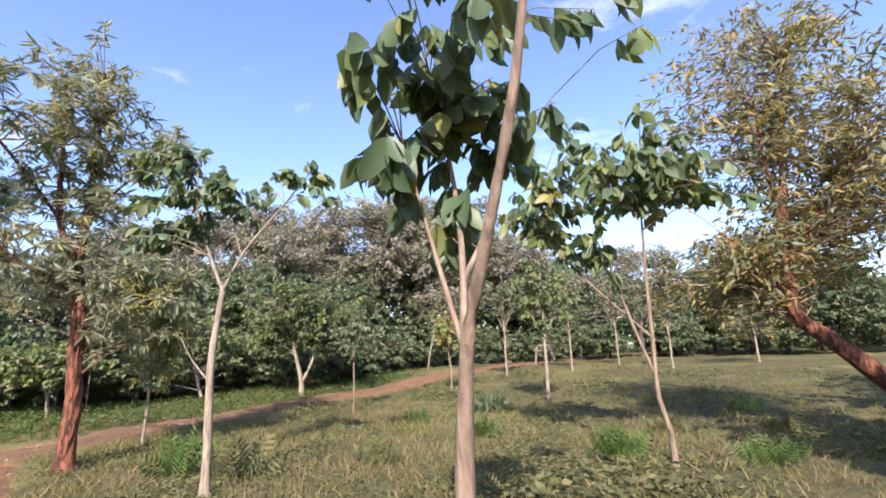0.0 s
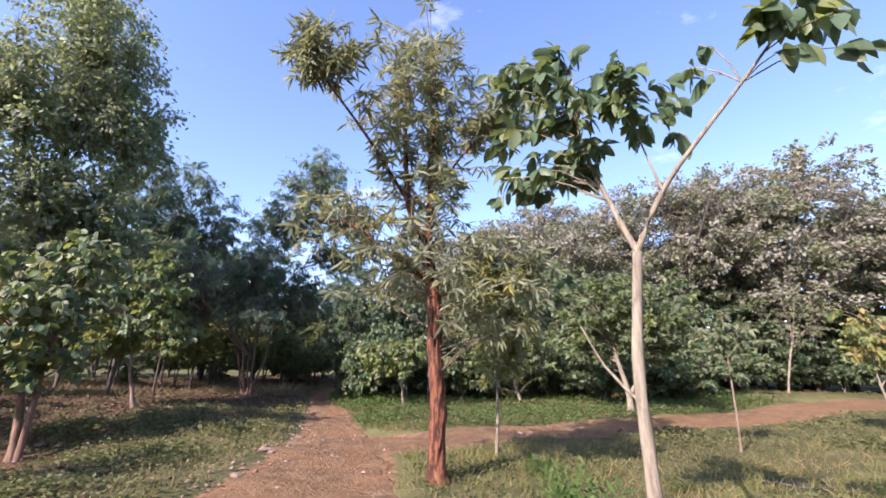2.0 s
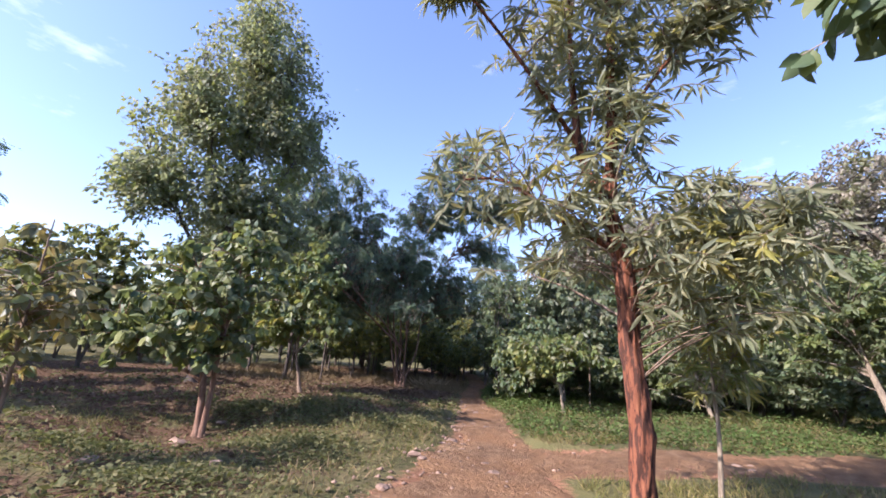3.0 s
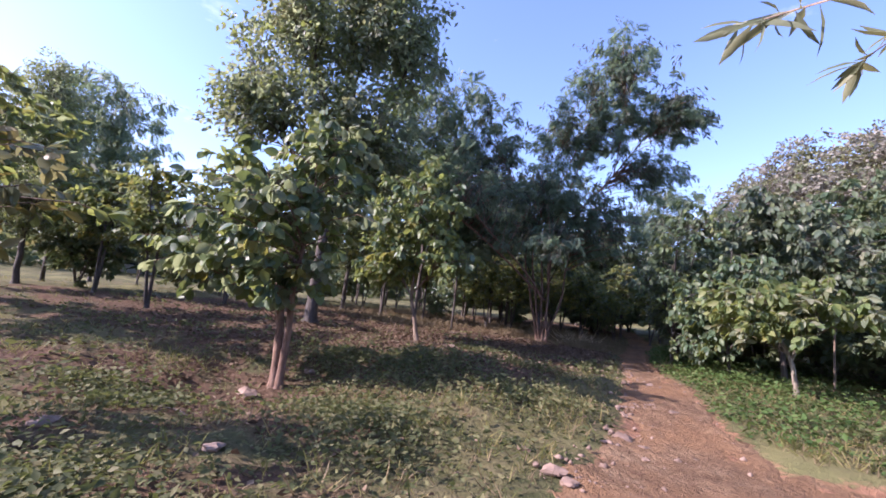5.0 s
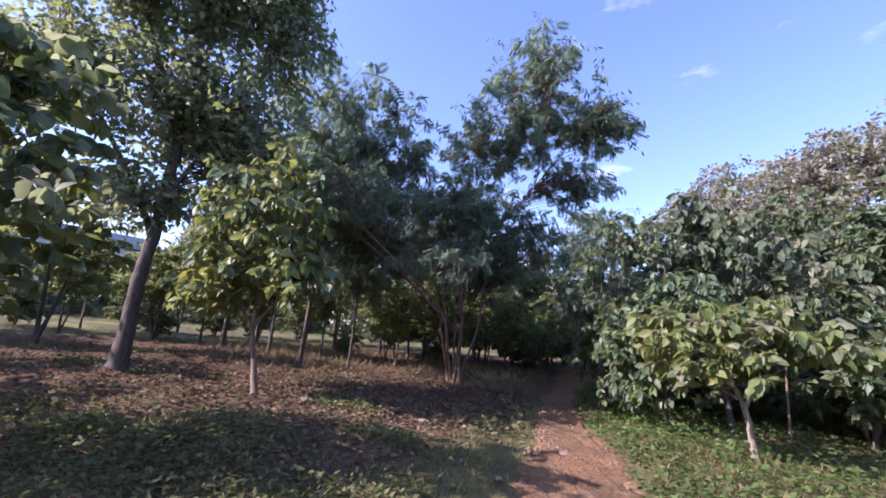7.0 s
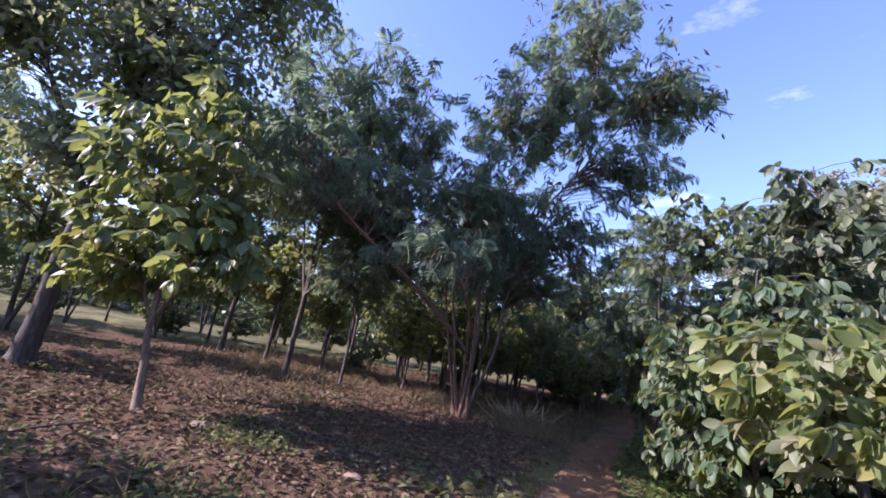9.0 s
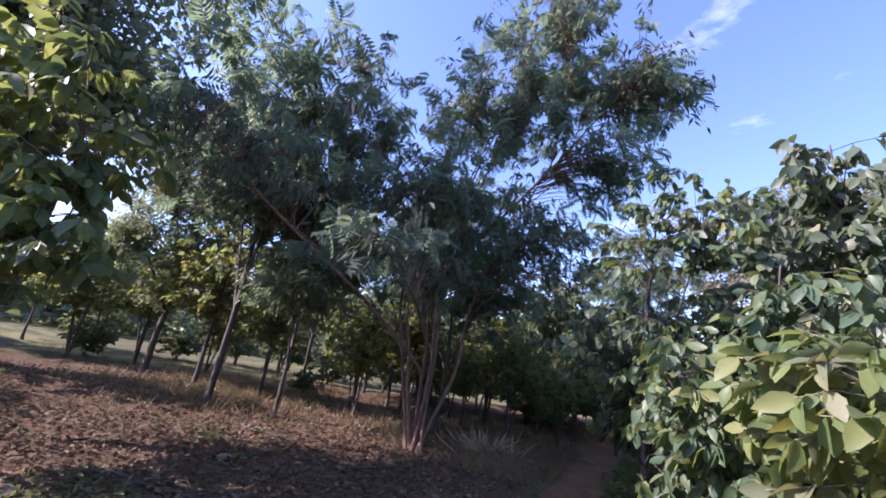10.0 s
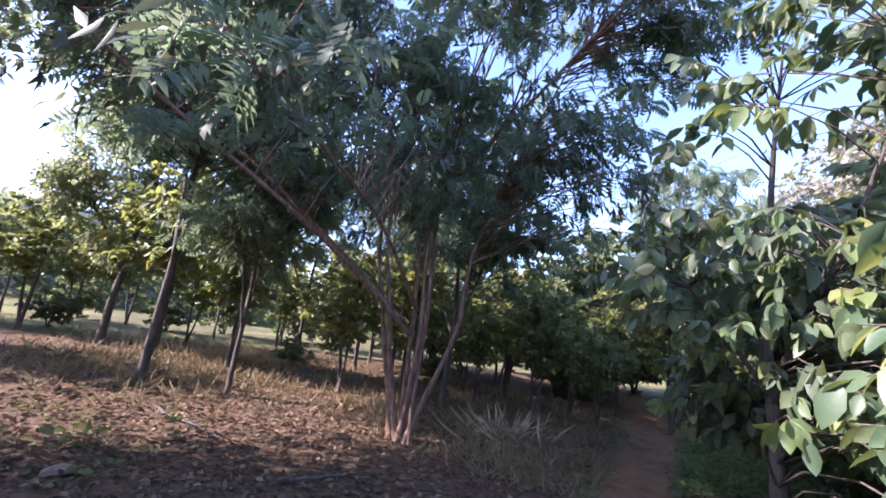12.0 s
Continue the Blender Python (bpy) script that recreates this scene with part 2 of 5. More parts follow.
BARK_RED = bark_material("red_brown_bark", (0.022, 0.009, 0.006), (0.165, 0.056, 0.027), (0.27, 0.112, 0.055), 0.22, 1.0)
BARK_PALE = bark_material("pale_smooth_bark", (0.12, 0.095, 0.068), (0.235, 0.195, 0.14), (0.34, 0.29, 0.215), 0.7, 0.4)
BARK_TAN = bark_material("tan_bark", (0.09, 0.065, 0.045), (0.20, 0.145, 0.10), (0.31, 0.235, 0.17), 0.8, 0.5)
BARK_ROSY = bark_material("rosy_tan_bark", (0.075, 0.043, 0.03), (0.20, 0.118, 0.078), (0.32, 0.21, 0.145), 0.8, 0.6)
BARK_GREY = bark_material("grey_bark", (0.036, 0.03, 0.025), (0.088, 0.072, 0.06), (0.155, 0.13, 0.105), 0.9, 0.7)
STONE = plain_material("trail_stone", (0.13, 0.085, 0.06), (0.31, 0.215, 0.155), 3.0, 0.85, 0.4)
TIMBER = plain_material("weathered_timber", (0.14, 0.11, 0.085), (0.28, 0.23, 0.175), 4.0, 0.85, 0.3)
WALL = plain_material("lime_washed_wall", (0.55, 0.52, 0.48), (0.74, 0.71, 0.66), 0.6, 0.9, 0.1)
ROOFING = plain_material("grey_roof_sheet", (0.20, 0.21, 0.23), (0.30, 0.31, 0.33), 0.8, 0.6, 0.1)
PANE = plain_material("dark_window_glass", (0.03, 0.035, 0.04), (0.06, 0.065, 0.07), 0.5, 0.15, 0.0)

# ---- plan ----
TRAIL_MAIN = [(-1.2, -30), (-1.6, -8), (-2.4, -1), (-3.0, 3.0), (-3.5, 6.0), (-4.25, 8.4), (-5.4, 10.6), (-6.8, 13.0), (-8.2, 15.2), (-9.9, 18.2), (-11.7, 22.0), (-14.6, 27.0), (-20, 34.5), (-30, 46)]
WIDE_MAIN = [1.6, 1.7, 1.8, 1.9, 1.9, 1.75, 1.25, 1.0, 0.75, 0.72, 0.8, 0.9, 1.0, 1.2]
TRAIL_EAST = [(-4.4, 9.2), (-2.9, 10.6), (-0.9, 12.5), (1.6, 14.6), (4.2, 16.6), (7.2, 19.0), (10.8, 21.3), (15, 23.4), (22, 26.5), (40, 32)]
WIDE_EAST = [1.7, 1.7, 1.6, 1.7, 1.8, 2.0, 2.3, 2.6, 2.2, 2.2]


def smooth(points, widths, step=0.16):
    """Even steps along a bending line with its width."""
    p, out = np.array([(*a, w) for a, w in zip(points, widths)], float), []
    for i in range(len(p) - 1):
        a, b, c, d = p[max(i - 1, 0)], p[i], p[i + 1], p[min(i + 2, len(p) - 1)]
        n = max(2, int(np.linalg.norm((c - b)[:2]) / step))
        for s in np.arange(n) / n:
            out.append(0.5 * (2 * b + (c - a) * s + (2 * a - 5 * b + 4 * c - d) * s * s + (3 * b - a - 3 * c + d) * s ** 3))
    return np.array(out)


LINE_MAIN, LINE_EAST = smooth(TRAIL_MAIN, WIDE_MAIN), smooth(TRAIL_EAST, WIDE_EAST)
LINES = np.vstack([LINE_MAIN, LINE_EAST])


def off_trail(x, y):
    """Distance outside the trails' edges (negative inside)."""
    x, y = np.ravel(np.asarray(x, float)), np.ravel(np.asarray(y, float))
    best = np.full(len(x), 1e9)
    thin = LINES[::3]
    for k in range(0, len(x), 4000):
        d = np.hypot(x[k:k + 4000, None] - thin[None, :, 0], y[k:k + 4000, None] - thin[None, :, 1]) - thin[None, :, 2] / 2
        best[k:k + 4000] = d.min(1)
    return best


def step01(v):
    v = np.clip(v, 0, 1)
    return v * v * (3 - 2 * v)


def bump_at(x, y, cx, cy, rx, ry, h):
    return h * np.exp(-((x - cx) / rx) ** 2 - ((y - cy) / ry) ** 2)


def lie(x, y):
    """The ground's height."""
    x, y = np.asarray(x, float), np.asarray(y, float)
    z = 0.2 + 0.42 * step01((x + y - 14) / 22) + 0.15 * step01((-x - 13) / 6)
    z = z + bump_at(x, y, -8.4, 9.9, 1.5, 1.7, 0.17) + bump_at(x, y, -9.2, 7.3, 1.7, 1.5, -0.36)
    z = z + bump_at(x, y, -12.4, 9.6, 2.5, 2.0, 0.16)
    west = step01((-x - 4.5 - 0.35 * np.maximum(y - 8, 0)) / 1.5) * step01((15 - y) / 3)
    z = z + 0.055 * west * np.sin(x * 3.3 + 1.4 * np.sin(y * 1.9)) * np.sin(y * 3.0 + 0.9 * x)
    z = z + 0.05 * np.sin(x * 0.9 + 1.3 * np.sin(y * 0.6)) * np.cos(y * 0.8 + 0.7) + 0.012 * np.sin(x * 3.1 + y * 1.7) * np.sin(y * 2.9 - x)
    return z


TRAIL_DIP = 0.05


def ground_z(x, y):
    z = lie(x, y)
    d = off_trail(x, y).reshape(np.shape(z))
    out = z - TRAIL_DIP * step01((0.25 - d) / 0.5)
    return float(out) if np.ndim(out) == 0 else out


def patchy(x, y, scale, shift=0.0):
    return 0.5 + 0.5 * np.sin(x * scale + shift + 1.7 * np.sin(y * scale * 0.7 + shift)) * np.cos(y * scale * 1.1 - 0.8 * x * scale + shift)


def west_of_trail(x, y):
    return step01((np.interp(y, LINE_MAIN[:, 1], LINE_MAIN[:, 0]) - 0.5 - np.asarray(x, float)) / 1.2)


def litter_at(x, y):
    """Where fallen leaves cover the soil: under the trees west of the main trail."""
    x, y = np.asarray(x, float), np.asarray(y, float)
    line = np.interp(y, LINE_MAIN[:, 1], LINE_MAIN[:, 0])
    far = step01((y - 12.0) / 2.5)
    west = step01((line - 0.9 + 0.55 * far - x) / (1.6 - 0.8 * far))
    near = 1 - step01((-x - 19) / 5)
    return near * west * np.clip(0.72 + 0.28 * step01((y + 0.55 * (-8 - x) - 8.0) / 4.5) - 0.5 * patchy(x, y, 0.8, 1.0) * (1 - step01((y + 0.55 * (-8 - x) - 8.0) / 4.5)), 0, 1)


# ---- building helpers ----
def mesh_object(name, verts, faces, material, parent=None, label="", shade=False):
    me = bpy.data.meshes.new(name)
    me.from_pydata(np.asarray(verts, float).tolist(), [], [tuple(int(i) for i in f) for f in faces])
    me.materials.append(material)
    if shade:
        me.polygons.foreach_set("use_smooth", [True] * len(me.polygons))
    me.update()
    ob = new(name, me)
    ob.parent = parent
    if label:
        tagged(ob, label)
    return ob


def soup(name, verts, tris, material, parent=None, shade=False):
    """Many small triangles in one mesh, straight from arrays."""
    me = bpy.data.meshes.new(name)
    n, k = len(verts), len(tris)
    me.vertices.add(n)
    me.vertices.foreach_set("co", np.ascontiguousarray(verts, np.float32).ravel())
    me.loops.add(3 * k)
    me.loops.foreach_set("vertex_index", np.ascontiguousarray(tris, np.int32).ravel())
    me.polygons.add(k)
    me.polygons.foreach_set("loop_start", np.arange(0, 3 * k, 3, dtype=np.int32))
    me.polygons.foreach_set("loop_total", np.full(k, 3, np.int32))
    if shade:
        me.polygons.foreach_set("use_smooth", np.ones(k, bool))
    me.materials.append(material)
    me.update(calc_edges=True)
    ob = new(name, me)
    ob.parent = parent
    return ob


def blade(w, rows, fold=0.12, droop=0.18):
    """A leaf along +y, one long: rows of (along, half width)."""
    v, f = [(0, 0, 0)], []
    for s, h in rows:
        z = -droop * s * s
        v += [(-h * w, s, z + fold * h * w * 2), (0, s, z), (h * w, s, z + fold * h * w * 2)]
    v.append((0, 1, -droop))
    f += [(0, 2, 1), (0, 3, 2)]
    for k in range(len(rows) - 1):
        a, b = 1 + 3 * k, 4 + 3 * k
        f += [(a, a + 1, b + 1), (a, b + 1, b), (a + 1, a + 2, b + 2), (a + 1, b + 2, b + 1)]
    a, tip = 1 + 3 * (len(rows) - 1), len(v) - 1
    f += [(a, a + 1, tip), (a + 1, a + 2, tip)]
    return np.array(v, float), np.array(f)


def feather(pairs=9, w=0.3):
    """A pinnate leaf: leaflets in pairs along a bowed rib."""
    v, f = [], []
    for i in range(pairs):
        s = 0.12 + 0.86 * i / pairs
        half = w * math.sin(math.pi * (0.2 + 0.72 * i / pairs)) * 1.1
        z = -0.2 * s * s
        for side in (-1, 1):
            n = len(v)
            v += [(0, s, z), (side * half * 0.55, s + 0.005, z - 0.02), (side * half, s + 0.09, z - 0.07), (side * half * 0.5, s + 0.075, z - 0.02)]
            f += [(n, n + 1, n + 3), (n + 1, n + 2, n + 3)]
    n = len(v)
    v += [(-0.012, 0, 0), (0.012, 0, 0), (0, 1.0, -0.2)]
    f.append((n, n + 1, n + 2))
    return np.array(v, float), np.array(f)


def plume(pairs=6, w=0.34):
    """A drooping pinnate leaf with broad, overlapping leaflets."""
    v, f = [], []
    for i in range(pairs):
        s = 0.1 + 0.8 * i / pairs
        half = w * math.sin(math.pi * (0.24 + 0.66 * i / pairs)) * 1.1
        z = -0.3 * s * s
        for side in (-1, 1):
            n = len(v)
            v += [(0, s, z), (side * half * 0.45, s - 0.015, z - 0.03), (side * half, s + 0.12, z - 0.12), (side * half * 0.4, s + 0.12, z - 0.03)]
            f += [(n, n + 1, n + 3), (n + 1, n + 2, n + 3)]
    n = len(v)
    v += [(-0.015, 0, 0), (0.015, 0, 0), (0, 1.0, -0.3)]
    f.append((n, n + 1, n + 2))
    return np.array(v, float), np.array(f)


KINDS = {
    "broad": blade(0.52, [(0.2, 0.33), (0.5, 0.5), (0.8, 0.3)], 0.16, 0.25),
    "round": blade(0.72, [(0.2, 0.36), (0.55, 0.5), (0.85, 0.3)], 0.12, 0.22),
    "narrow": blade(0.17, [(0.35, 0.5), (0.7, 0.4)], 0.2, 0.22),
    "simple": blade(0.5, [(0.45, 0.5)], 0.15, 0.15),
    "diamond": (np.array([(0, 0, 0), (-0.26, 0.45, 0.04), (0, 1, -0.12), (0.26, 0.45, 0.04)], float), np.array([(0, 2, 1), (0, 3, 2)])),
    "grass": (np.array([(-0.035, 0, 0), (0.035, 0, 0), (0.03, 0.6, -0.06), (-0.02, 0.55, -0.06), (0.01, 1, -0.25)], float), np.array([(0, 1, 2), (0, 2, 3), (3, 2, 4)])),
    "lance": blade(0.25, [(0.4, 0.5)], 0.2, 0.2),
    "feather": feather(7, 0.32),
    "plume": plume(6, 0.34),
}


def frames(direction, roll):
    d = direction / np.linalg.norm(direction, axis=1, keepdims=True)
    up = np.where(np.abs(d[:, 2:3]) > 0.94, np.array([[0.3, 1.0, 0.0]]), np.array([[0.0, 0.0, 1.0]]))
    x = np.cross(d, up)
    x /= np.linalg.norm(x, axis=1, keepdims=True)
    z = np.cross(x, d)
    c, s = np.cos(roll)[:, None], np.sin(roll)[:, None]
    return x * c + z * s, d, z * c - x * s


def leaf_arrays(kind, at, direction, length, roll):
    tv, tf = KINDS[kind]
    x, y, z = frames(direction, roll)
    L = length[:, None, None]
    v = at[:, None, :] + L * (tv[None, :, 0:1] * x[:, None] + tv[None, :, 1:2] * y[:, None] + tv[None, :, 2:3] * z[:, None])
    f = tf[None] + (np.arange(len(at)) * len(tv))[:, None, None]
    return v.reshape(-1, 3), f.reshape(-1, 3)


def tube(points, radii, sides=6, rng=None, rough=0.0):
    """A limb of uneven thickness through the points; closed at the tip."""
    p, r = np.asarray(points, float), np.asarray(radii, float)
    t = np.gradient(p, axis=0)
    t /= np.linalg.norm(t, axis=1, keepdims=True) + 1e-9
    ref = np.where(np.abs(t[:, 2:3]) > 0.9, np.array([[1.0, 0.1, 0.0]]), np.array([[0.0, 0.0, 1.0]]))
    a = np.cross(t, ref)
    a /= np.linalg.norm(a, axis=1, keepdims=True)
    b = np.cross(t, a)
    ang = np.arange(sides) * 2 * math.pi / sides
    rr = r[:, None] * np.ones((1, sides))
    if rng is not None and rough:
        rr = rr * (1 + rough * rng.standard_normal(rr.shape))
    v = (p[:, None] + rr[..., None] * (np.cos(ang)[None, :, None] * a[:, None] + np.sin(ang)[None, :, None] * b[:, None])).reshape(-1, 3)
    i, j = np.meshgrid(np.arange(len(p) - 1), np.arange(sides), indexing="ij")
    q = i * sides + j
    q2 = i * sides + (j + 1) % sides
    f = np.concatenate([np.stack([q, q2, q2 + sides], -1).reshape(-1, 3), np.stack([q, q2 + sides, q + sides], -1).reshape(-1, 3)])
    cap = len(v)
    v = np.vstack([v, p[-1:]])
    last = (len(p) - 1) * sides
    f = np.vstack([f, [(last + k, last + (k + 1) % sides, cap) for k in range(sides)]])
    return v, f


def bend(points, step=0.12):
    """A smooth limb (x, y, z, radius) through a few nodes."""
    p, out = np.array(points, float), []
    for i in range(len(p) - 1):
        a, b, c, d = p[max(i - 1, 0)], p[i], p[i + 1], p[min(i + 2, len(p) - 1)]
        n = max(2, int(np.linalg.norm((c - b)[:3]) / step))
        for s in np.arange(n) / n:
            out.append(0.5 * (2 * b + (c - a) * s + (2 * a - 5 * b + 4 * c - d) * s * s + (3 * b - a - 3 * c + d) * s ** 3))
    out.append(p[-1])
    return np.array(out)


def join_soup(pieces):
    vs, fs, n = [], [], 0
    for v, f in pieces:
        vs.append(v)
        fs.append(f + n)
        n += len(v)
    return np.vstack(vs), np.vstack(fs)


def grow(name, label, base, stems, crowns, kind, leaf, tips, per_tip, leaf_mat, bark, seed, droop=0.5, sag=0.1, tail=0.4, spread=0.9,
         pieces=0, near=None, accents=(), group="", category="tree", shell=0.45, twig=0.006, sides=9, rough=0.05, twig_bark=None, roll=0.9, jitter=0.0):
    """A tree or bush. stems: limbs as nodes (x, y, z, radius) from the base; crowns: (x, y, z, rx, ry, rz, share), in which twigs end;
    each twig bears per_tip leaves of the kind and length. pieces: leaves kept as parts of their own, those nearest to `near`.
    accents: (material, share) or (material, share, kind, size) of leaves that differ, mostly whole twigs at a time."""
    rng = np.random.default_rng(seed)
    root = new(name)
    root.location = (base[0], base[1], ground_z(base[0], base[1]) - 0.02)
    tagged(root, label, category, group)
    lines = []
    for k, s in enumerate(stems):
        line = bend(s)
        wob = rng.standard_normal(3) * 2
        line[:, 0] += 0.12 * line[:, 3] * np.sin(line[:, 2] * 5 + wob[0])
        line[:, 1] += 0.12 * line[:, 3] * np.sin(line[:, 2] * 4 + wob[1])
        if k == 0 or s[0][2] < 0.05:
            line[:, 3] *= 1 + 0.45 * np.exp(-np.clip(line[:, 2], 0, 9) / 0.09)
        v, f = tube(line[:, :3], line[:, 3], sides, rng, rough)
        soup("trunk" if k == 0 else "limb", v, f, bark, root, True)
        lines.append(line)
    nodes = np.vstack(lines)
    share = np.array([c[6] if len(c) > 6 else 1.0 for c in crowns])
    pick = rng.choice(len(crowns), tips, p=share / share.sum())
    u = rng.standard_normal((tips, 3))
    u /= np.linalg.norm(u, axis=1, keepdims=True)
    rad = rng.random(tips) ** shell
    cc = np.array([c[:6] for c in crowns], float)[pick]
    lump = 1 + 0.16 * np.sin(u[:, 0] * 5 + seed) * np.cos(u[:, 1] * 4 + 2 * u[:, 2] + seed) + 0.10 * rng.standard_normal(tips)
    tip = cc[:, :3] + u * rad[:, None] * cc[:, 3:6] * lump[:, None]
    twigs, pos, dirs = [], [], []
    for q in tip:
        d = nodes[:, :3] - q
        dist = np.linalg.norm(d, axis=1) + 1.3 * np.clip(d[:, 2] + 0.25 * np.hypot(d[:, 0], d[:, 1]), 0, None)
        a = nodes[np.argmin(dist * (1 + 0.35 * rng.random(len(dist))))]
        way = q - a[:3]
        ln = np.linalg.norm(way) + 1e-6
        mid = a[:3] + 0.5 * way + np.array([0, 0, 0.16 * ln]) + rng.standard_normal(3) * 0.05 * ln
        s = np.linspace(0, 1, 4)[:, None]
        line = (1 - s) ** 2 * a[:3] + 2 * s * (1 - s) * mid + s * s * q
        line[:, 2] -= sag * ln * s[:, 0] ** 3
        r0 = min(0.7 * a[3], 0.003 + 0.007 * ln)
        twigs.append(tube(line, np.linspace(r0, min(twig, r0) * 0.5, 4), 3))
        k = per_tip
        back = rng.random(k) ** 1.4 * tail
        along = np.clip(1 - back / max(ln, tail), 0, 1)
        i = np.minimum((along * 3).astype(int), 2)
        w = (along * 3 - i)[:, None]
        pos.append(line[i] * (1 - w) + line[i + 1] * w)
        out = way / ln
        out = np.array([out[0], out[1], 0.4 * out[2]])
        dirs.append(out[None] * 0.55 + rng.standard_normal((k, 3)) * np.array([1, 1, 0.75]) * spread * 0.6 + np.array([[0, 0, -droop]]))
    v, f = join_soup(twigs)
    tagged(soup("twig", v, f, twig_bark or bark, root, False), kind="stuff")
    pos, dirs = np.vstack(pos), np.vstack(dirs)
    n = len(pos)
    pos = pos + rng.standard_normal((n, 3)) * jitter
    size = leaf * (0.65 + 0.6 * rng.random(n))
    turn = rng.standard_normal(n) * roll
    keep = np.ones(n, bool)
    mats = np.zeros(n, int)
    for j, (_, share_a, *other) in enumerate(accents):
        clump = rng.random(tips)[np.arange(n) // per_tip] < share_a * (1.0 if other else 0.6)
        single = rng.random(n) < share_a * 0.4 * (not other)
        mats[clump | single] = j + 1
        if other:
            size[mats == j + 1] *= other[1]
            dirs[mats == j + 1, 2] -= 0.5
    all_mats = [leaf_mat] + [a[0] for a in accents]
    all_kinds = [kind] + [a[2] if len(a) > 2 else kind for a in accents]
    if pieces:
        o = np.array(near, float) - np.array(root.location)
        order = np.argsort(np.linalg.norm(pos - o, axis=1))[:pieces]
        keep[order] = False
        shared = {}
        x, y, z = frames(dirs, turn)
        for i in order:
            mi = int(mats[i])
            if mi not in shared:
                tv, tf = KINDS[all_kinds[mi]]
                me = bpy.data.meshes.new("leaf")
                me.from_pydata(tv.tolist(), [], [tuple(int(q) for q in t) for t in tf])
                me.materials.append(all_mats[mi])
                me.polygons.foreach_set("use_smooth", [True] * len(me.polygons))
                shared[mi] = me
            ob = new("leaf", shared[mi])
            ob.parent = root
            m = Matrix.Identity(4)
            for r in range(3):
                m[r][0], m[r][1], m[r][2], m[r][3] = x[i][r] * size[i], y[i][r] * size[i], z[i][r] * size[i], pos[i][r]
            ob.matrix_basis = m
    for j, am in enumerate(all_mats):
        sel = keep & (mats == j)
        if sel.any():
            v, f = leaf_arrays(all_kinds[j], pos[sel], dirs[sel], size[sel], turn[sel])
            tagged(soup("crown" if j == 0 else "foliage", v, f, am, root, True), kind="stuff")
    return root


# ---- ground and trails ----
def warped(lo, hi, c, fine, reach, n):
    """Grid lines, close together round c and far apart towards lo and hi."""
    a = np.linspace(-1, 1, n)
    s = np.sinh(a * fine) / math.sinh(fine)
    return np.where(s < 0, c + s * (c - lo), c + s * (hi - c))


gx, gy = warped(-900, 900, -4.0, 6.6, 0, 280), warped(-900, 900, 10.0, 6.6, 0, 280)
GX, GY = np.meshgrid(gx, gy)
GZ = ground_z(GX, GY)
rng0 = np.random.default_rng(3)
GZ = GZ + rng0.standard_normal(GZ.shape) * 0.008
idx = np.arange(GX.size).reshape(GX.shape)
quad = np.stack([idx[:-1, :-1], idx[:-1, 1:], idx[1:, 1:], idx[1:, :-1]], -1).reshape(-1, 4)
ground = soup("ground", np.stack([GX.ravel(), GY.ravel(), GZ.ravel()], 1), np.vstack([quad[:, [0, 1, 2]], quad[:, [0, 2, 3]]]), SOIL, None, True)
tagged(ground, "grassed and leaf-strewn soil of an open woodland", "ground", kind="structure")
for key, val in (("litter", litter_at(GX, GY)), ("bare", step01((0.35 - off_trail(GX, GY)) / 0.7))):
    att = ground.data.attributes.new(key, "FLOAT", "POINT")
    att.data.foreach_set("value", np.ascontiguousarray(np.ravel(val), np.float32))


def trail(name, line, label, seed, lift):
    rng = np.random.default_rng(seed)
    p, w = line[:, :2], line[:, 2]
    t = np.gradient(p, axis=0)
    t /= np.linalg.norm(t, axis=1, keepdims=True)
    nrm = np.stack([-t[:, 1], t[:, 0]], 1)
    s = np.cumsum(np.r_[0, np.linalg.norm(np.diff(p, axis=0), axis=1)])
    cols = 13
    a = np.linspace(-1, 1, cols)
    rag = [1 + 0.13 * np.sin(s * 1.9 + q) + 0.10 * np.sin(s * 4.3 + 2 * q) + 0.07 * rng.standard_normal(len(s)) for q in (0.3, 2.1)]
    wide = np.where(a[None] < 0, rag[0][:, None], rag[1][:, None]) * w[:, None] / 2
    xy = p[:, None] + (a[None] * wide)[..., None] * nrm[:, None]
    z = ground_z(xy[..., 0], xy[..., 1]) + lift + 0.014 * (1 - np.abs(a[None]) ** 4) + 0.012 * rng.standard_normal(xy.shape[:2]) - 0.02 * (np.sin(s * 0.7)[:, None] > -0.3) * np.exp(-((a[None] + 0.45) / 0.18) ** 2)
    z[:, 0] -= 0.05
    z[:, -1] -= 0.05
    v = np.concatenate([xy, z[..., None]], -1).reshape(-1, 3)
    i = np.arange(len(p) * cols).reshape(len(p), cols)
    q = np.stack([i[:-1, :-1], i[1:, :-1], i[1:, 1:], i[:-1, 1:]], -1).reshape(-1, 4)
    ob = soup(name, v, np.vstack([q[:, [0, 2, 1]], q[:, [0, 3, 2]]]), EARTH, None, True)
    return tagged(ob, label, "dirt trail", kind="structure")


trail("trail", LINE_MAIN, "narrow reddish dirt trail trodden through the woodland", 5, 0.022)
trail("trail", LINE_EAST, "wide reddish dirt track along the wood's edge", 6, 0.016)


# ---- trees along the walk ----
NEAR_START, NEAR_RED, NEAR_END = (-0.3, 0.9, 1.6), (-3.0, 5.5, 2.2), (-7.3, 13.6, 1.8)

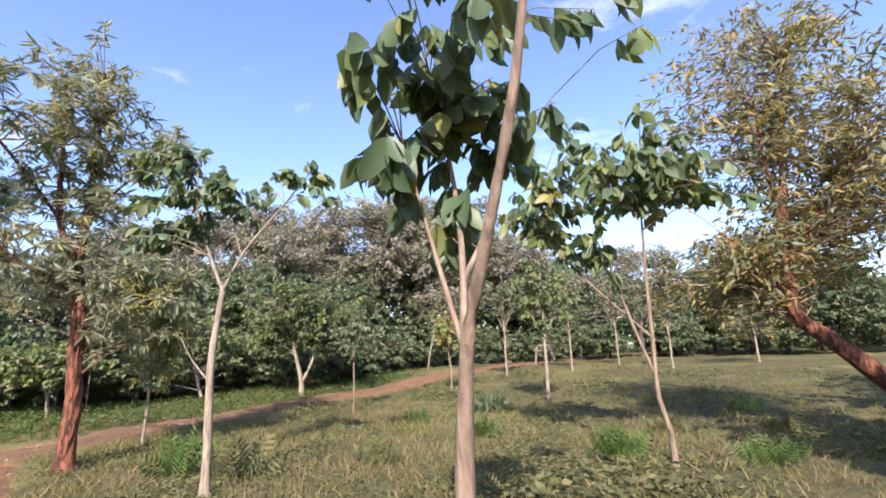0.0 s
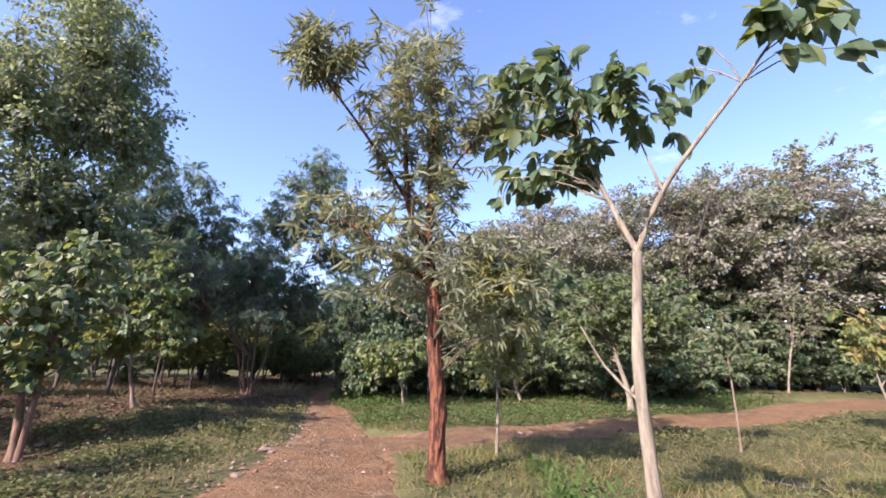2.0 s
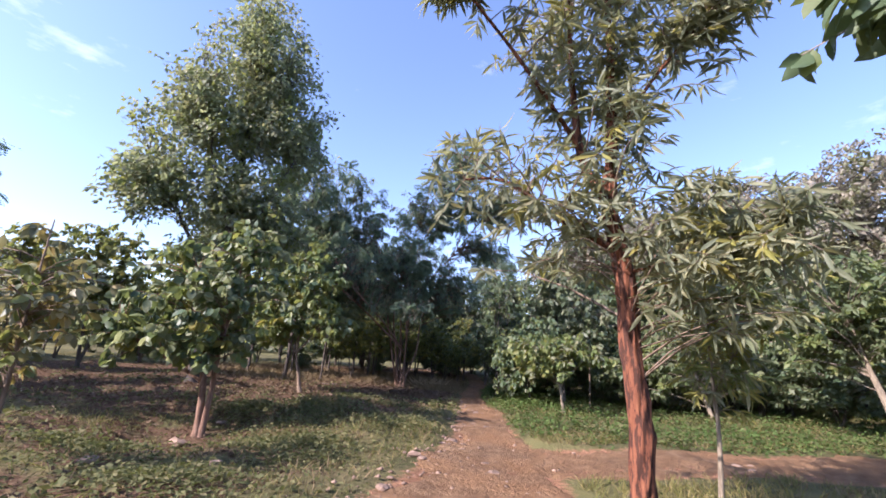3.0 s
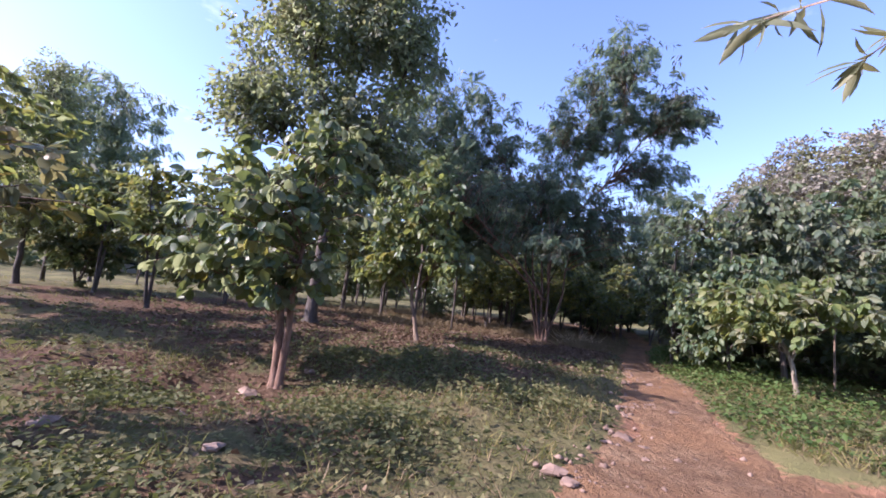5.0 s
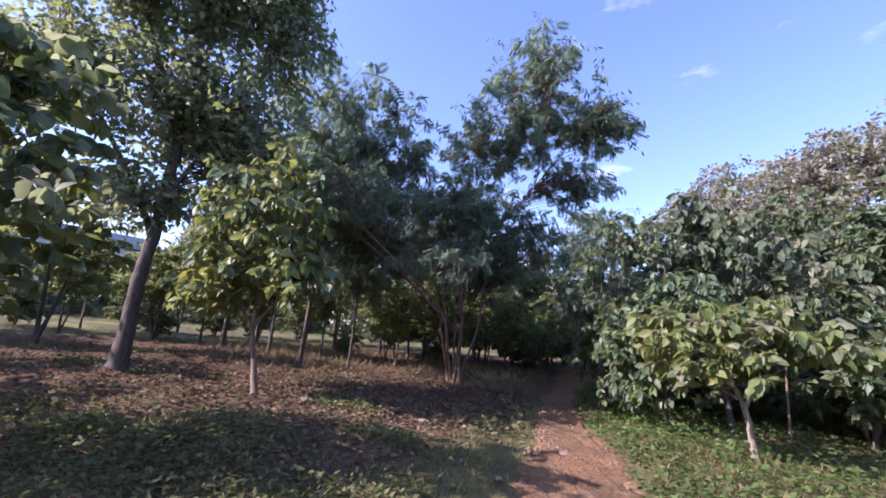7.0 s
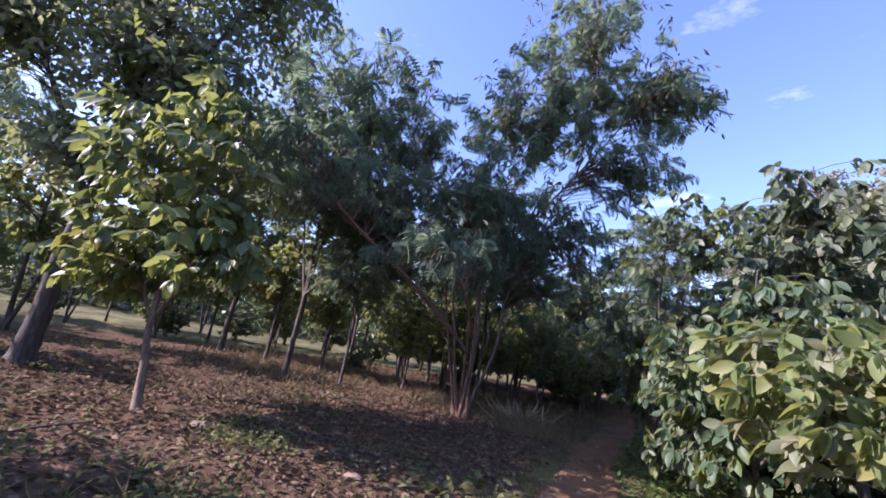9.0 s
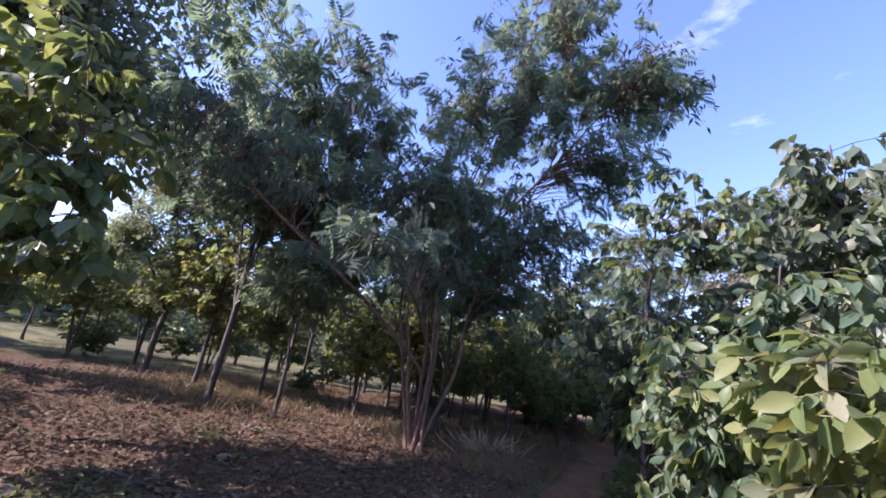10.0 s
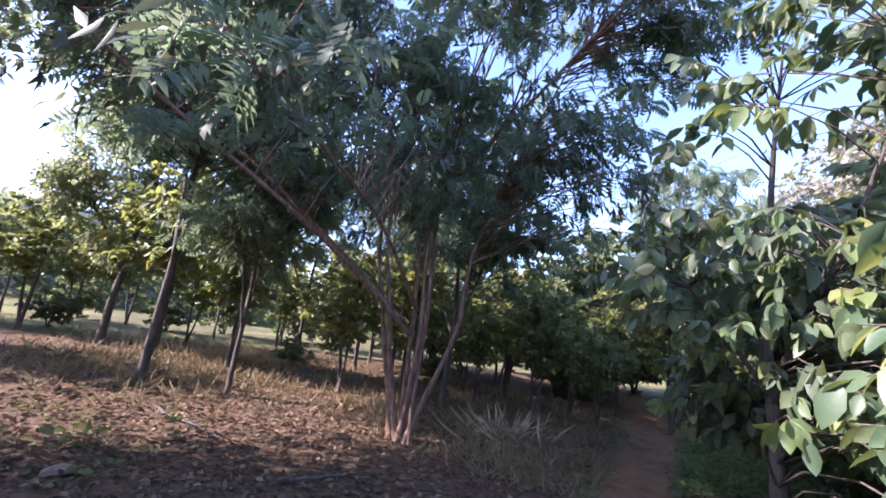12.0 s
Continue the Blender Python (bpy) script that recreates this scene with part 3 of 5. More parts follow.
grow("broadleaf_tree", "young forked tree with large drooping green leaves", (0.565, 1.345),
     [[(0, 0, 0, 0.042), (0.01, 0.01, 0.5, 0.036), (0.022, 0.01, 0.95, 0.031), (0.014, -0.04, 1.18, 0.026), (0.004, -0.11, 1.40, 0.023), (0.006, -0.21, 1.57, 0.020), (0.012, -0.33, 1.78, 0.0175), (0.03, -0.45, 2.05, 0.015), (0.08, -0.55, 2.6, 0.010)],
      [(0.02, 0.03, 0.75, 0.024), (0.042, 0.058, 1.0, 0.020), (0.065, 0.075, 1.3, 0.017), (0.114, 0.15, 1.6, 0.014), (0.145, 0.235, 1.9, 0.011), (0.12, 0.3, 2.3, 0.008), (0.05, 0.32, 2.7, 0.005)],
      [(0.07, 0.08, 1.32, 0.012), (0.02, 0.2, 1.7, 0.009), (-0.08, 0.28, 2.2, 0.006)],
      [(0.115, 0.15, 1.6, 0.012), (0.3, 0.22, 1.9, 0.009), (0.42, 0.3, 2.2, 0.006)]],
     [(-0.04, 0.28, 2.32, 0.42, 0.36, 0.40, 1.6), (-0.08, -0.05, 2.62, 0.45, 0.35, 0.30, 1.4), (0.26, 0.52, 1.95, 0.18, 0.16, 0.16, 0.3), (0.35, 0.2, 2.45, 0.35, 0.3, 0.35, 0.8), (0.72, -0.1, 3.0, 0.3, 0.25, 0.12, 0.3)],
     "broad", 0.155, 84, 7, LEAF_DARK, BARK_TAN, 11, droop=1.15, tail=0.22, spread=0.8, pieces=230, near=NEAR_START, accents=((LEAF_FRESH, 0.25), (LEAF_YELLOW, 0.03)), shell=0.5, sides=12)

grow("slender_tree", "slender pale-barked sapling with tufts of drooping leaves", (-0.56, 5.22),
     [[(0, 0, 0, 0.048), (-0.01, 0, 0.8, 0.040), (-0.03, 0.0, 1.4, 0.036), (0.03, 0, 2.08, 0.030)],
      [(0.03, 0, 2.08, 0.022), (-0.12, 0.02, 2.45, 0.017), (-0.28, 0.02, 2.95, 0.010), (-0.32, 0, 3.5, 0.005)],
      [(0.03, 0, 2.08, 0.022), (0.22, -0.1, 2.5, 0.017), (0.62, -0.4, 3.0, 0.010), (0.85, -0.6, 3.3, 0.005)],
      [(0.2, -0.1, 2.45, 0.009), (0.1, -0.1, 2.8, 0.006), (0.02, -0.1, 3.2, 0.004)],
      [(-0.05, 0, 1.15, 0.012), (-0.22, 0.1, 1.35, 0.008), (-0.35, 0.1, 1.6, 0.004)]],
     [(-0.42, 0, 3.2, 0.5, 0.45, 0.5, 1.3), (0.12, -0.1, 3.2, 0.5, 0.4, 0.36, 1.1), (0.88, -0.62, 3.25, 0.32, 0.32, 0.3, 0.7), (-0.55, 0, 2.75, 0.4, 0.35, 0.22, 0.6), (-0.6, 0.1, 3.65, 0.4, 0.35, 0.32, 0.9)],
     "broad", 0.15, 115, 8, LEAF_DARK, BARK_PALE, 12, droop=0.85, tail=0.14, spread=1.1, pieces=150, near=(-0.4, 4.6, 3.2), accents=((LEAF_FRESH, 0.2),), sides=10)

grow("red_barked_tree", "red-barked tree with fissured trunk and narrow olive leaves", (-2.42, 7.4),
     [[(0, 0, 0, 0.098), (-0.02, 0.0, 0.9, 0.087), (-0.08, 0.0, 1.8, 0.082), (-0.14, 0.0, 2.4, 0.074), (-0.2, 0.0, 2.8, 0.066), (-0.16, -0.05, 3.6, 0.045), (-0.15, -0.1, 4.6, 0.026), (-0.2, -0.1, 5.7, 0.010)],
      [(-0.2, 0.0, 2.75, 0.050), (-0.42, -0.05, 3.2, 0.040), (-0.5, -0.15, 3.9, 0.030), (-0.5, -0.3, 5.2, 0.012)],
      [(-0.14, 0.0, 2.3, 0.032), (-0.6, -0.2, 2.6, 0.026), (-1.05, -0.5, 2.95, 0.016), (-1.45, -0.6, 3.0, 0.008)],
      [(-0.42, -0.05, 3.3, 0.024), (-0.8, -0.8, 4.0, 0.016), (-1.2, -1.6, 4.6, 0.008)],
      [(-0.1, 0.0, 2.1, 0.022), (0.55, 0.1, 2.3, 0.014), (1.1, 0.1, 2.5, 0.007)],
      [(-0.17, -0.05, 3.4, 0.022), (0.3, -0.1, 4.0, 0.014), (0.8, -0.1, 4.5, 0.007)]],
     [(-0.32, -0.2, 5.0, 1.0, 1.0, 1.15, 2.6), (-0.55, -0.2, 2.8, 1.4, 1.25, 0.75, 1.9), (-1.15, -1.4, 4.85, 0.5, 0.42, 0.42, 0.8), (-0.2, 0.0, 3.8, 0.95, 0.9, 0.6, 1.0), (0.65, 0.0, 2.35, 0.85, 0.7, 0.65, 1.5), (0.65, -0.1, 4.5, 0.6, 0.5, 0.5, 0.8)],
     "narrow", 0.175, 640, 18, LEAF_SAGE, BARK_RED, 13, droop=0.42, tail=0.32, spread=1.35, roll=1.2, pieces=240, near=NEAR_RED, accents=((LEAF_YELLOW, 0.16), (LEAF_OLIVE, 0.25)), sides=26, rough=0.11, twig_bark=BARK_TAN)

grow("broadleaf_tree", "thin crooked tree with large drooping green leaves", (3.95, 3.67),
     [[(0, 0, 0, 0.030), (0.02, 0, 0.35, 0.027), (-0.05, 0.02, 0.7, 0.026), (-0.03, 0.02, 1.2, 0.024), (0.0, 0, 1.9, 0.019), (0.05, -0.05, 3.0, 0.010)],
      [(-0.04, 0.02, 0.9, 0.018), (-0.2, 0.1, 1.5, 0.015), (-0.35, 0.2, 2.3, 0.009)],
      [(0.0, 0.0, 1.3, 0.014), (-0.6, 0.5, 2.2, 0.010), (-0.9, 0.8, 2.9, 0.006)]],
     [(-0.3, 0.1, 3.4, 1.0, 1.0, 0.65, 2.2), (-0.5, 0.4, 2.4, 0.45, 0.45, 0.5, 0.8), (0.4, -0.4, 3.2, 0.65, 0.6, 0.45, 0.8), (-0.9, 0.7, 3.1, 0.5, 0.5, 0.5, 0.7)],
     "broad", 0.2, 170, 7, LEAF_DARK, BARK_TAN, 14, droop=1.0, tail=0.25, spread=0.9, pieces=120, near=(2.6, 3.0, 2.8), accents=((LEAF_FRESH, 0.4), (LEAF_YELLOW, 0.03)))

grow("leaning_tree", "leaning tree with smooth brown trunk and yellowing narrow leaves", (7.05, 2.55),
     [[(0, 0, 0, 0.13), (-0.25, 0.3, 0.6, 0.115), (-0.6, 0.72, 1.25, 0.10), (-0.85, 0.95, 1.65, 0.085), (-0.86, 0.9, 2.3, 0.06), (-0.75, 0.8, 3.4, 0.04), (-0.6, 0.5, 5.2, 0.015)],
      [(-0.85, 0.95, 1.65, 0.04), (-1.1, 1.0, 2.2, 0.025), (-1.5, 1.2, 2.7, 0.010)],
      [(-0.86, 0.9, 2.3, 0.04), (-0.3, 0.5, 3.2, 0.028), (0.1, 0.1, 4.4, 0.012)],
      [(-0.84, 0.88, 2.6, 0.03), (-1.2, 0.7, 3.5, 0.018), (-1.5, 0.5, 4.3, 0.008)]],
     [(-0.6, 0.9, 4.7, 1.5, 1.5, 1.6, 3.0), (0.3, 0.2, 3.7, 1.5, 1.5, 1.3, 2.0), (-0.9, 1.5, 2.3, 1.2, 1.2, 0.7, 1.7), (-0.3, 0.6, 3.1, 1.3, 1.3, 0.9, 1.3)],
     "lance", 0.15, 900, 16, LEAF_OCHRE, BARK_RED, 15, droop=0.45, tail=0.3, spread=1.3, roll=1.4, jitter=0.07, accents=((LEAF_OLIVE, 0.5), (LEAF_YELLOW, 0.08)), sides=14, twig_bark=BARK_TAN)

grow("sapling", "thin sapling with pale stem and narrow yellow-green leaves", (-1.95, 9.02),
     [[(0, 0, 0, 0.026), (0.02, 0, 0.8, 0.022), (0.0, 0, 1.6, 0.016), (0.05, 0, 3.0, 0.006)], [(0.0, 0, 1.1, 0.012), (0.25, 0.1, 1.6, 0.006)]],
     [(0.05, 0, 1.75, 0.5, 0.5, 0.85, 1.0), (0.35, -0.1, 2.1, 0.4, 0.4, 0.4, 0.6)],
     "narrow", 0.18, 150, 13, LEAF_FRESH, BARK_PALE, 16, droop=0.45, tail=0.22, accents=((LEAF_YELLOW, 0.5), (LEAF_SAGE, 0.4)))

grow("woodland_tree", "forked pale-trunked tree with a full green crown beside the track", (1.0, 16.2),
     [[(0, 0, 0, 0.10), (0, 0, 0.5, 0.085), (-0.2, 0, 1.3, 0.06), (-0.5, 0, 2.6, 0.03)], [(0, 0, 0.45, 0.07), (0.3, 0, 1.1, 0.05), (0.6, 0, 2.2, 0.025)]],
     [(0.0, 0, 3.0, 2.0, 1.6, 1.35, 2.0), (-0.8, 0.2, 2.4, 1.3, 1.2, 0.9, 1.0), (0.9, 0, 2.5, 1.2, 1.2, 0.9, 1.0)],
     "diamond", 0.18, 480, 22, LEAF_WOOD, BARK_PALE, 17, droop=0.5, tail=0.4, accents=((LEAF_FRESH, 0.35),))

grow("sapling", "thin staked sapling with a small leafy top in the grass", (1.9, 11.05),
     [[(0, 0, 0, 0.022), (0.01, 0, 0.8, 0.018), (0.0, 0, 1.7, 0.012), (0.0, 0, 2.3, 0.005)]],
     [(0, 0, 2.0, 0.65, 0.65, 0.5, 1.0)], "simple", 0.13, 60, 10, LEAF_WOOD, BARK_TAN, 18, droop=0.6, tail=0.25, accents=((LEAF_OLIVE, 0.4),))

grow("sapling", "young tree with yellowing leaves on a thin stem", (5.4, 13.3),
     [[(0, 0, 0, 0.028), (0.02, 0, 0.7, 0.024), (-0.05, 0, 1.2, 0.02), (-0.1, 0, 2.4, 0.008)], [(-0.02, 0, 1.0, 0.014), (0.35, 0, 1.6, 0.008)]],
     [(0.1, 0, 2.05, 0.85, 0.8, 0.65, 1.0)], "broad", 0.15, 110, 9, LEAF_FRESH, BARK_PALE, 19, droop=0.7, tail=0.25, accents=((LEAF_YELLOW, 0.45), (LEAF_OCHRE, 0.2)))


def pole_tree(base, height, crown_h, crown_r, seed, leaf_mat, label, lean=0.1, kind="simple", accents=()):
    h = height
    return grow("slender_tree", label, base,
                [[(0, 0, 0, 0.045), (lean * 0.3, 0, 0.3 * h, 0.038), (lean * 0.6, 0.02, 0.5 * h, 0.03), (lean, 0, 0.95 * h, 0.008)],
                 [(lean * 0.45, 0, 0.4 * h, 0.022), (lean - 0.35, 0.1, 0.62 * h, 0.014), (lean - 0.5, 0.1, 0.85 * h, 0.006)],
                 [(lean * 0.45, 0, 0.42 * h, 0.02), (lean + 0.35, -0.1, 0.66 * h, 0.012), (lean + 0.45, -0.1, 0.88 * h, 0.006)]],
                [(lean, 0, h - crown_h * 0.5, crown_r, crown_r, crown_h * 0.5, 1.0)],
                kind, 0.14, 130, 11, leaf_mat, BARK_PALE, seed, droop=0.5, tail=0.3, accents=accents)


pole_tree((9.0, 16.1), 4.4, 2.2, 1.05, 21, LEAF_WOOD, "slender pale-stemmed tree with a thin grey-green crown", accents=((LEAF_OLIVE, 0.5),))
pole_tree((6.1, 9.0), 3.6, 1.8, 0.85, 22, LEAF_FRESH, "slender sapling with a light green crown in the grass", kind="broad", accents=((LEAF_WOOD, 0.4),))
pole_tree((8.2, 23.6), 4.6, 2.6, 1.5, 23, LEAF_OLIVE, "leaning pale-stemmed tree with an open crown by the track", lean=0.9)
pole_tree((12.2, 16.0), 3.9, 2.2, 1.1, 24, LEAF_WOOD, "slender sapling with a thin crown beside a bench", accents=((LEAF_FRESH, 0.3),))
pole_tree((15.0, 16.2), 4.2, 2.2, 1.3, 25, LEAF_WOOD, "slender twin-stemmed tree in the grass", accents=((LEAF_OLIVE, 0.4),))
pole_tree((14.7, 13.0), 3.6, 2.0, 1.2, 26, LEAF_OLIVE, "slender tree with an olive crown in the grass")
pole_tree((17.8, 11.7), 3.0, 2.0, 1.3, 27, LEAF_OCHRE, "small tree with yellowing leaves in the grass", accents=((LEAF_YELLOW, 0.3),))

grow("broadleaf_tree", "small sunlit tree with bright green leaves beside the trail", (-5.42, 14.95),
     [[(0, 0, 0, 0.045), (-0.05, 0, 0.35, 0.038), (-0.12, 0.0, 0.7, 0.032), (-0.35, -0.05, 1.15, 0.02), (-0.6, -0.1, 1.5, 0.008)],
      [(-0.1, 0, 0.6, 0.028), (0.05, 0.05, 1.0, 0.02), (0.3, 0.1, 1.5, 0.008)], [(0.0, 0.05, 0.9, 0.014), (0.5, 0.1, 1.3, 0.010), (1.0, 0.1, 1.45, 0.005)]],
     [(-0.55, -0.25, 1.5, 0.95, 0.95, 0.5, 1.6), (0.2, 0.1, 1.75, 0.8, 0.8, 0.45, 1.2), (0.9, 0.1, 1.45, 0.55, 0.5, 0.25, 0.6), (-0.3, -0.5, 1.2, 0.7, 0.5, 0.3, 0.5)],
     "broad", 0.17, 250, 9, LEAF_FRESH, BARK_PALE, 31, droop=0.55, tail=0.25, pieces=280, near=(-5.6, 12.2, 1.5), accents=((LEAF_YELLOW, 0.02), (LEAF_OLIVE, 0.2)))

grow("broadleaf_tree", "leafy tree with large rounded leaves crowding the trail", (-8.4, 17.15),
     [[(0, 0, 0, 0.05), (0.0, 0, 0.8, 0.042), (-0.05, 0, 1.6, 0.034), (0.0, 0, 2.8, 0.02), (0.1, 0, 4.0, 0.008)],
      [(-0.02, 0, 1.2, 0.02), (-0.3, -0.4, 1.8, 0.014), (-0.7, -0.6, 2.3, 0.006)], [(-0.03, 0, 1.3, 0.02), (0.5, -0.5, 2.2, 0.014), (0.9, -0.8, 3.2, 0.006)]],
     [(-0.2, -0.5, 2.1, 0.75, 0.6, 0.7, 1.3), (0.6, -0.7, 3.4, 1.2, 0.8, 0.8, 1.6), (0.7, -0.8, 1.75, 0.6, 0.45, 0.65, 1.2), (0.85, -1.15, 0.75, 0.35, 0.3, 0.35, 0.4)],
     "broad", 0.135, 270, 9, LEAF_DARK, BARK_GREY, 32, droop=0.9, tail=0.3, pieces=290, near=NEAR_END, accents=((LEAF_SHADED, 0.4), (LEAF_FRESH, 0.16)))

# The dull leaf colour stands in for shade on this crown.
grow("broadleaf_tree", "tall leafy tree with large green leaves coloured as if shaded and open top", (-6.2, 17.5),
     [[(0, 0, 0, 0.06), (-0.1, 0, 1.4, 0.048), (-0.2, -0.1, 2.6, 0.03), (-0.3, -0.3, 4.4, 0.008)], [(-0.1, 0, 1.2, 0.03), (0.5, 0, 2.2, 0.02), (1.0, -0.2, 3.3, 0.008)]],
     [(-0.3, -0.4, 3.5, 1.2, 0.9, 0.95, 1.5), (0.5, -0.3, 2.7, 1.5, 1.0, 1.1, 1.6), (-0.2, -0.5, 1.9, 1.3, 0.7, 0.9, 1.0)],
     "broad", 0.18, 330, 10, LEAF_SHADED, BARK_GREY, 33, droop=1.0, tail=0.35, accents=((LEAF_WOOD, 0.3), (LEAF_SAGE, 0.1)))

# Mostly dark leaves here: the shade on this tree is put into its colour.
grow("broadleaf_tree", "bushy young tree with green leaves coloured dark as if shaded, overhanging the trail's edge", (-6.75, 16.05),
     [[(0, 0, 0, 0.035), (-0.05, -0.05, 0.6, 0.03), (-0.1, -0.1, 1.4, 0.02), (0.0, -0.1, 2.7, 0.007)], [(-0.05, -0.05, 0.5, 0.018), (-0.45, -0.4, 1.1, 0.012), (-0.8, -0.6, 1.8, 0.005)], [(-0.05, -0.05, 0.6, 0.016), (0.4, -0.3, 1.2, 0.01), (0.7, -0.4, 1.9, 0.005)]],
     [(-0.45, -0.4, 1.5, 0.75, 0.6, 0.7, 1.4), (0.2, -0.3, 2.1, 0.8, 0.6, 0.7, 1.2), (-0.2, -0.5, 0.85, 0.6, 0.4, 0.4, 0.7)],
     "broad", 0.16, 190, 8, LEAF_DARK, BARK_GREY, 36, droop=0.8, tail=0.28, pieces=250, near=(-6.6, 12.6, 1.5), accents=((LEAF_FRESH, 0.25),))

grow("broadleaf_tree", "low leafy tree hanging its green leaves over the narrow trail", (-8.75, 18.7),
     [[(0, 0, 0, 0.045), (-0.05, 0, 0.8, 0.036), (-0.1, -0.1, 1.6, 0.026), (0.0, -0.2, 3.0, 0.008)], [(-0.05, 0, 0.7, 0.022), (-0.4, -0.2, 1.4, 0.015), (-0.7, -0.3, 2.3, 0.006)], [(-0.05, 0, 0.8, 0.022), (0.5, -0.2, 1.6, 0.014), (0.9, -0.3, 2.5, 0.006)]],
     [(-0.3, -0.3, 2.1, 0.95, 0.8, 0.75, 1.6), (0.6, -0.2, 2.5, 0.9, 0.8, 0.7, 1.2), (-0.35, -0.4, 1.2, 0.7, 0.5, 0.5, 0.8)],
     "broad", 0.17, 230, 9, LEAF_SHADED, BARK_GREY, 37, droop=0.9, tail=0.3, pieces=200, near=(-9.2, 15.5, 1.6), accents=((LEAF_FRESH, 0.25),))

grow("sapling", "thin bare-stemmed sapling behind the small sunlit tree", (-5.35, 17.3),
     [[(0, 0, 0, 0.022), (0, 0, 1.0, 0.018), (0.03, 0, 2.4, 0.008)]], [(0.0, 0, 2.4, 0.7, 0.7, 0.6, 1.0)], "simple", 0.14, 60, 9, LEAF_WOOD, BARK_TAN, 34)

grow("broadleaf_tree", "leafy tree with grey-green leaves and a crooked trunk by the track", (-2.2, 18.0),
     [[(0, 0, 0, 0.06), (-0.25, 0, 0.8, 0.05), (-0.4, 0, 1.6, 0.035), (-0.3, 0, 3.2, 0.012)]],
     [(-0.5, -0.2, 2.6, 1.6, 1.2, 1.2, 1.6), (-1.2, -0.4, 1.6, 0.9, 0.8, 0.7, 0.8), (0.5, 0, 1.9, 1.1, 1.0, 0.8, 0.8)],
     "broad", 0.17, 260, 10, LEAF_WOOD, BARK_PALE, 35, droop=0.6, tail=0.35, accents=((LEAF_FRESH, 0.4),))

FAN = [(-0.55, -0.42, 3.0), (-0.18, -0.5, 3.2), (-0.28, 0.1, 3.6), (0.12, 0.0, 3.4), (0.42, 0.62, 3.0), (-0.02, 0.2, 4.4)]
grow("multi_stemmed_tree", "multi-stemmed tree with feathery dark leaves and pale stems", (-12.0, 16.55),
     [[(0.05 * i - 0.15, 0.06 * (i % 3) - 0.06, 0, 0.048 - 0.002 * i), (0.24 * x + 0.04 * i - 0.12, 0.24 * y, 0.5, 0.040 - 0.002 * i), (0.7 * x, 0.7 * y, 1.5, 0.031), (x, y, z, 0.02), (x * 1.8 + 0.9, y * 1.6 + 0.6, z + 3.8, 0.008)] for i, (x, y, z) in enumerate(FAN)]
     + [[(0.1, -0.15, 1.3, 0.03), (0.3, -1.6, 2.2, 0.024), (0.6, -3.7, 3.2, 0.016), (0.7, -5.0, 4.2, 0.006)],
        [(0.25, -0.2, 1.6, 0.022), (1.2, -1.4, 2.3, 0.016), (2.4, -2.8, 2.5, 0.007)],
        [(0.1, 0.0, 3.2, 0.030), (1.4, 1.1, 5.4, 0.022), (2.7, 2.1, 7.8, 0.008)], [(1.4, 1.1, 5.4, 0.018), (1.6, 1.2, 7.4, 0.012), (1.5, 1.0, 9.8, 0.005)],
        [(-0.2, -0.2, 3.2, 0.022), (-1.0, -1.1, 5.4, 0.014), (-1.7, -1.9, 8.0, 0.005)],
        [(-0.1, -0.2, 1.5, 0.034), (-1.3, -2.2, 3.3, 0.026), (-3.2, -4.4, 5.0, 0.014), (-4.4, -5.6, 5.9, 0.005)]],
     [(1.4, 1.0, 8.7, 1.7, 1.7, 1.6, 3.2), (1.2, 0.7, 6.9, 1.6, 1.6, 1.1, 2.2), (2.8, 2.2, 7.5, 1.3, 1.4, 1.0, 2.6), (2.4, 1.7, 5.6, 1.2, 1.2, 0.7, 0.9), (0.3, -0.2, 6.6, 1.8, 1.8, 1.2, 1.9), (-1.6, -1.8, 7.4, 0.9, 0.9, 0.9, 0.35),
      (-1.4, -1.6, 5.6, 1.7, 1.6, 1.1, 1.5), (0.2, -0.6, 4.6, 2.2, 1.8, 1.0, 2.2), (0.0, -0.9, 3.3, 1.9, 1.4, 0.7, 1.5), (1.4, 1.0, 3.9, 1.5, 1.5, 0.9, 1.4), (0.5, -3.9, 4.1, 1.7, 1.5, 0.8, 0.8), (2.2, -3.0, 2.6, 1.0, 0.8, 0.45, 0.25), (-1.8, -1.0, 3.8, 1.4, 1.4, 1.0, 1.0), (-1.5, -3.4, 4.0, 1.7, 1.5, 0.7, 0.9), (-3.0, -4.4, 4.8, 1.6, 1.5, 0.8, 0.9), (-4.2, -5.5, 5.5, 1.4, 1.4, 0.9, 0.6)],
     "plume", 0.3, 1600, 9, LEAF_FEATHER, BARK_ROSY, 41, droop=0.55, tail=0.5, spread=1.0, pieces=150, near=(-8.4, 13.2, 2.1), accents=((LEAF_SOFT, 0.04), (LEAF_DUSKY, 0.6, "lance", 0.6)), roll=0.9, shell=0.65, jitter=0.05)

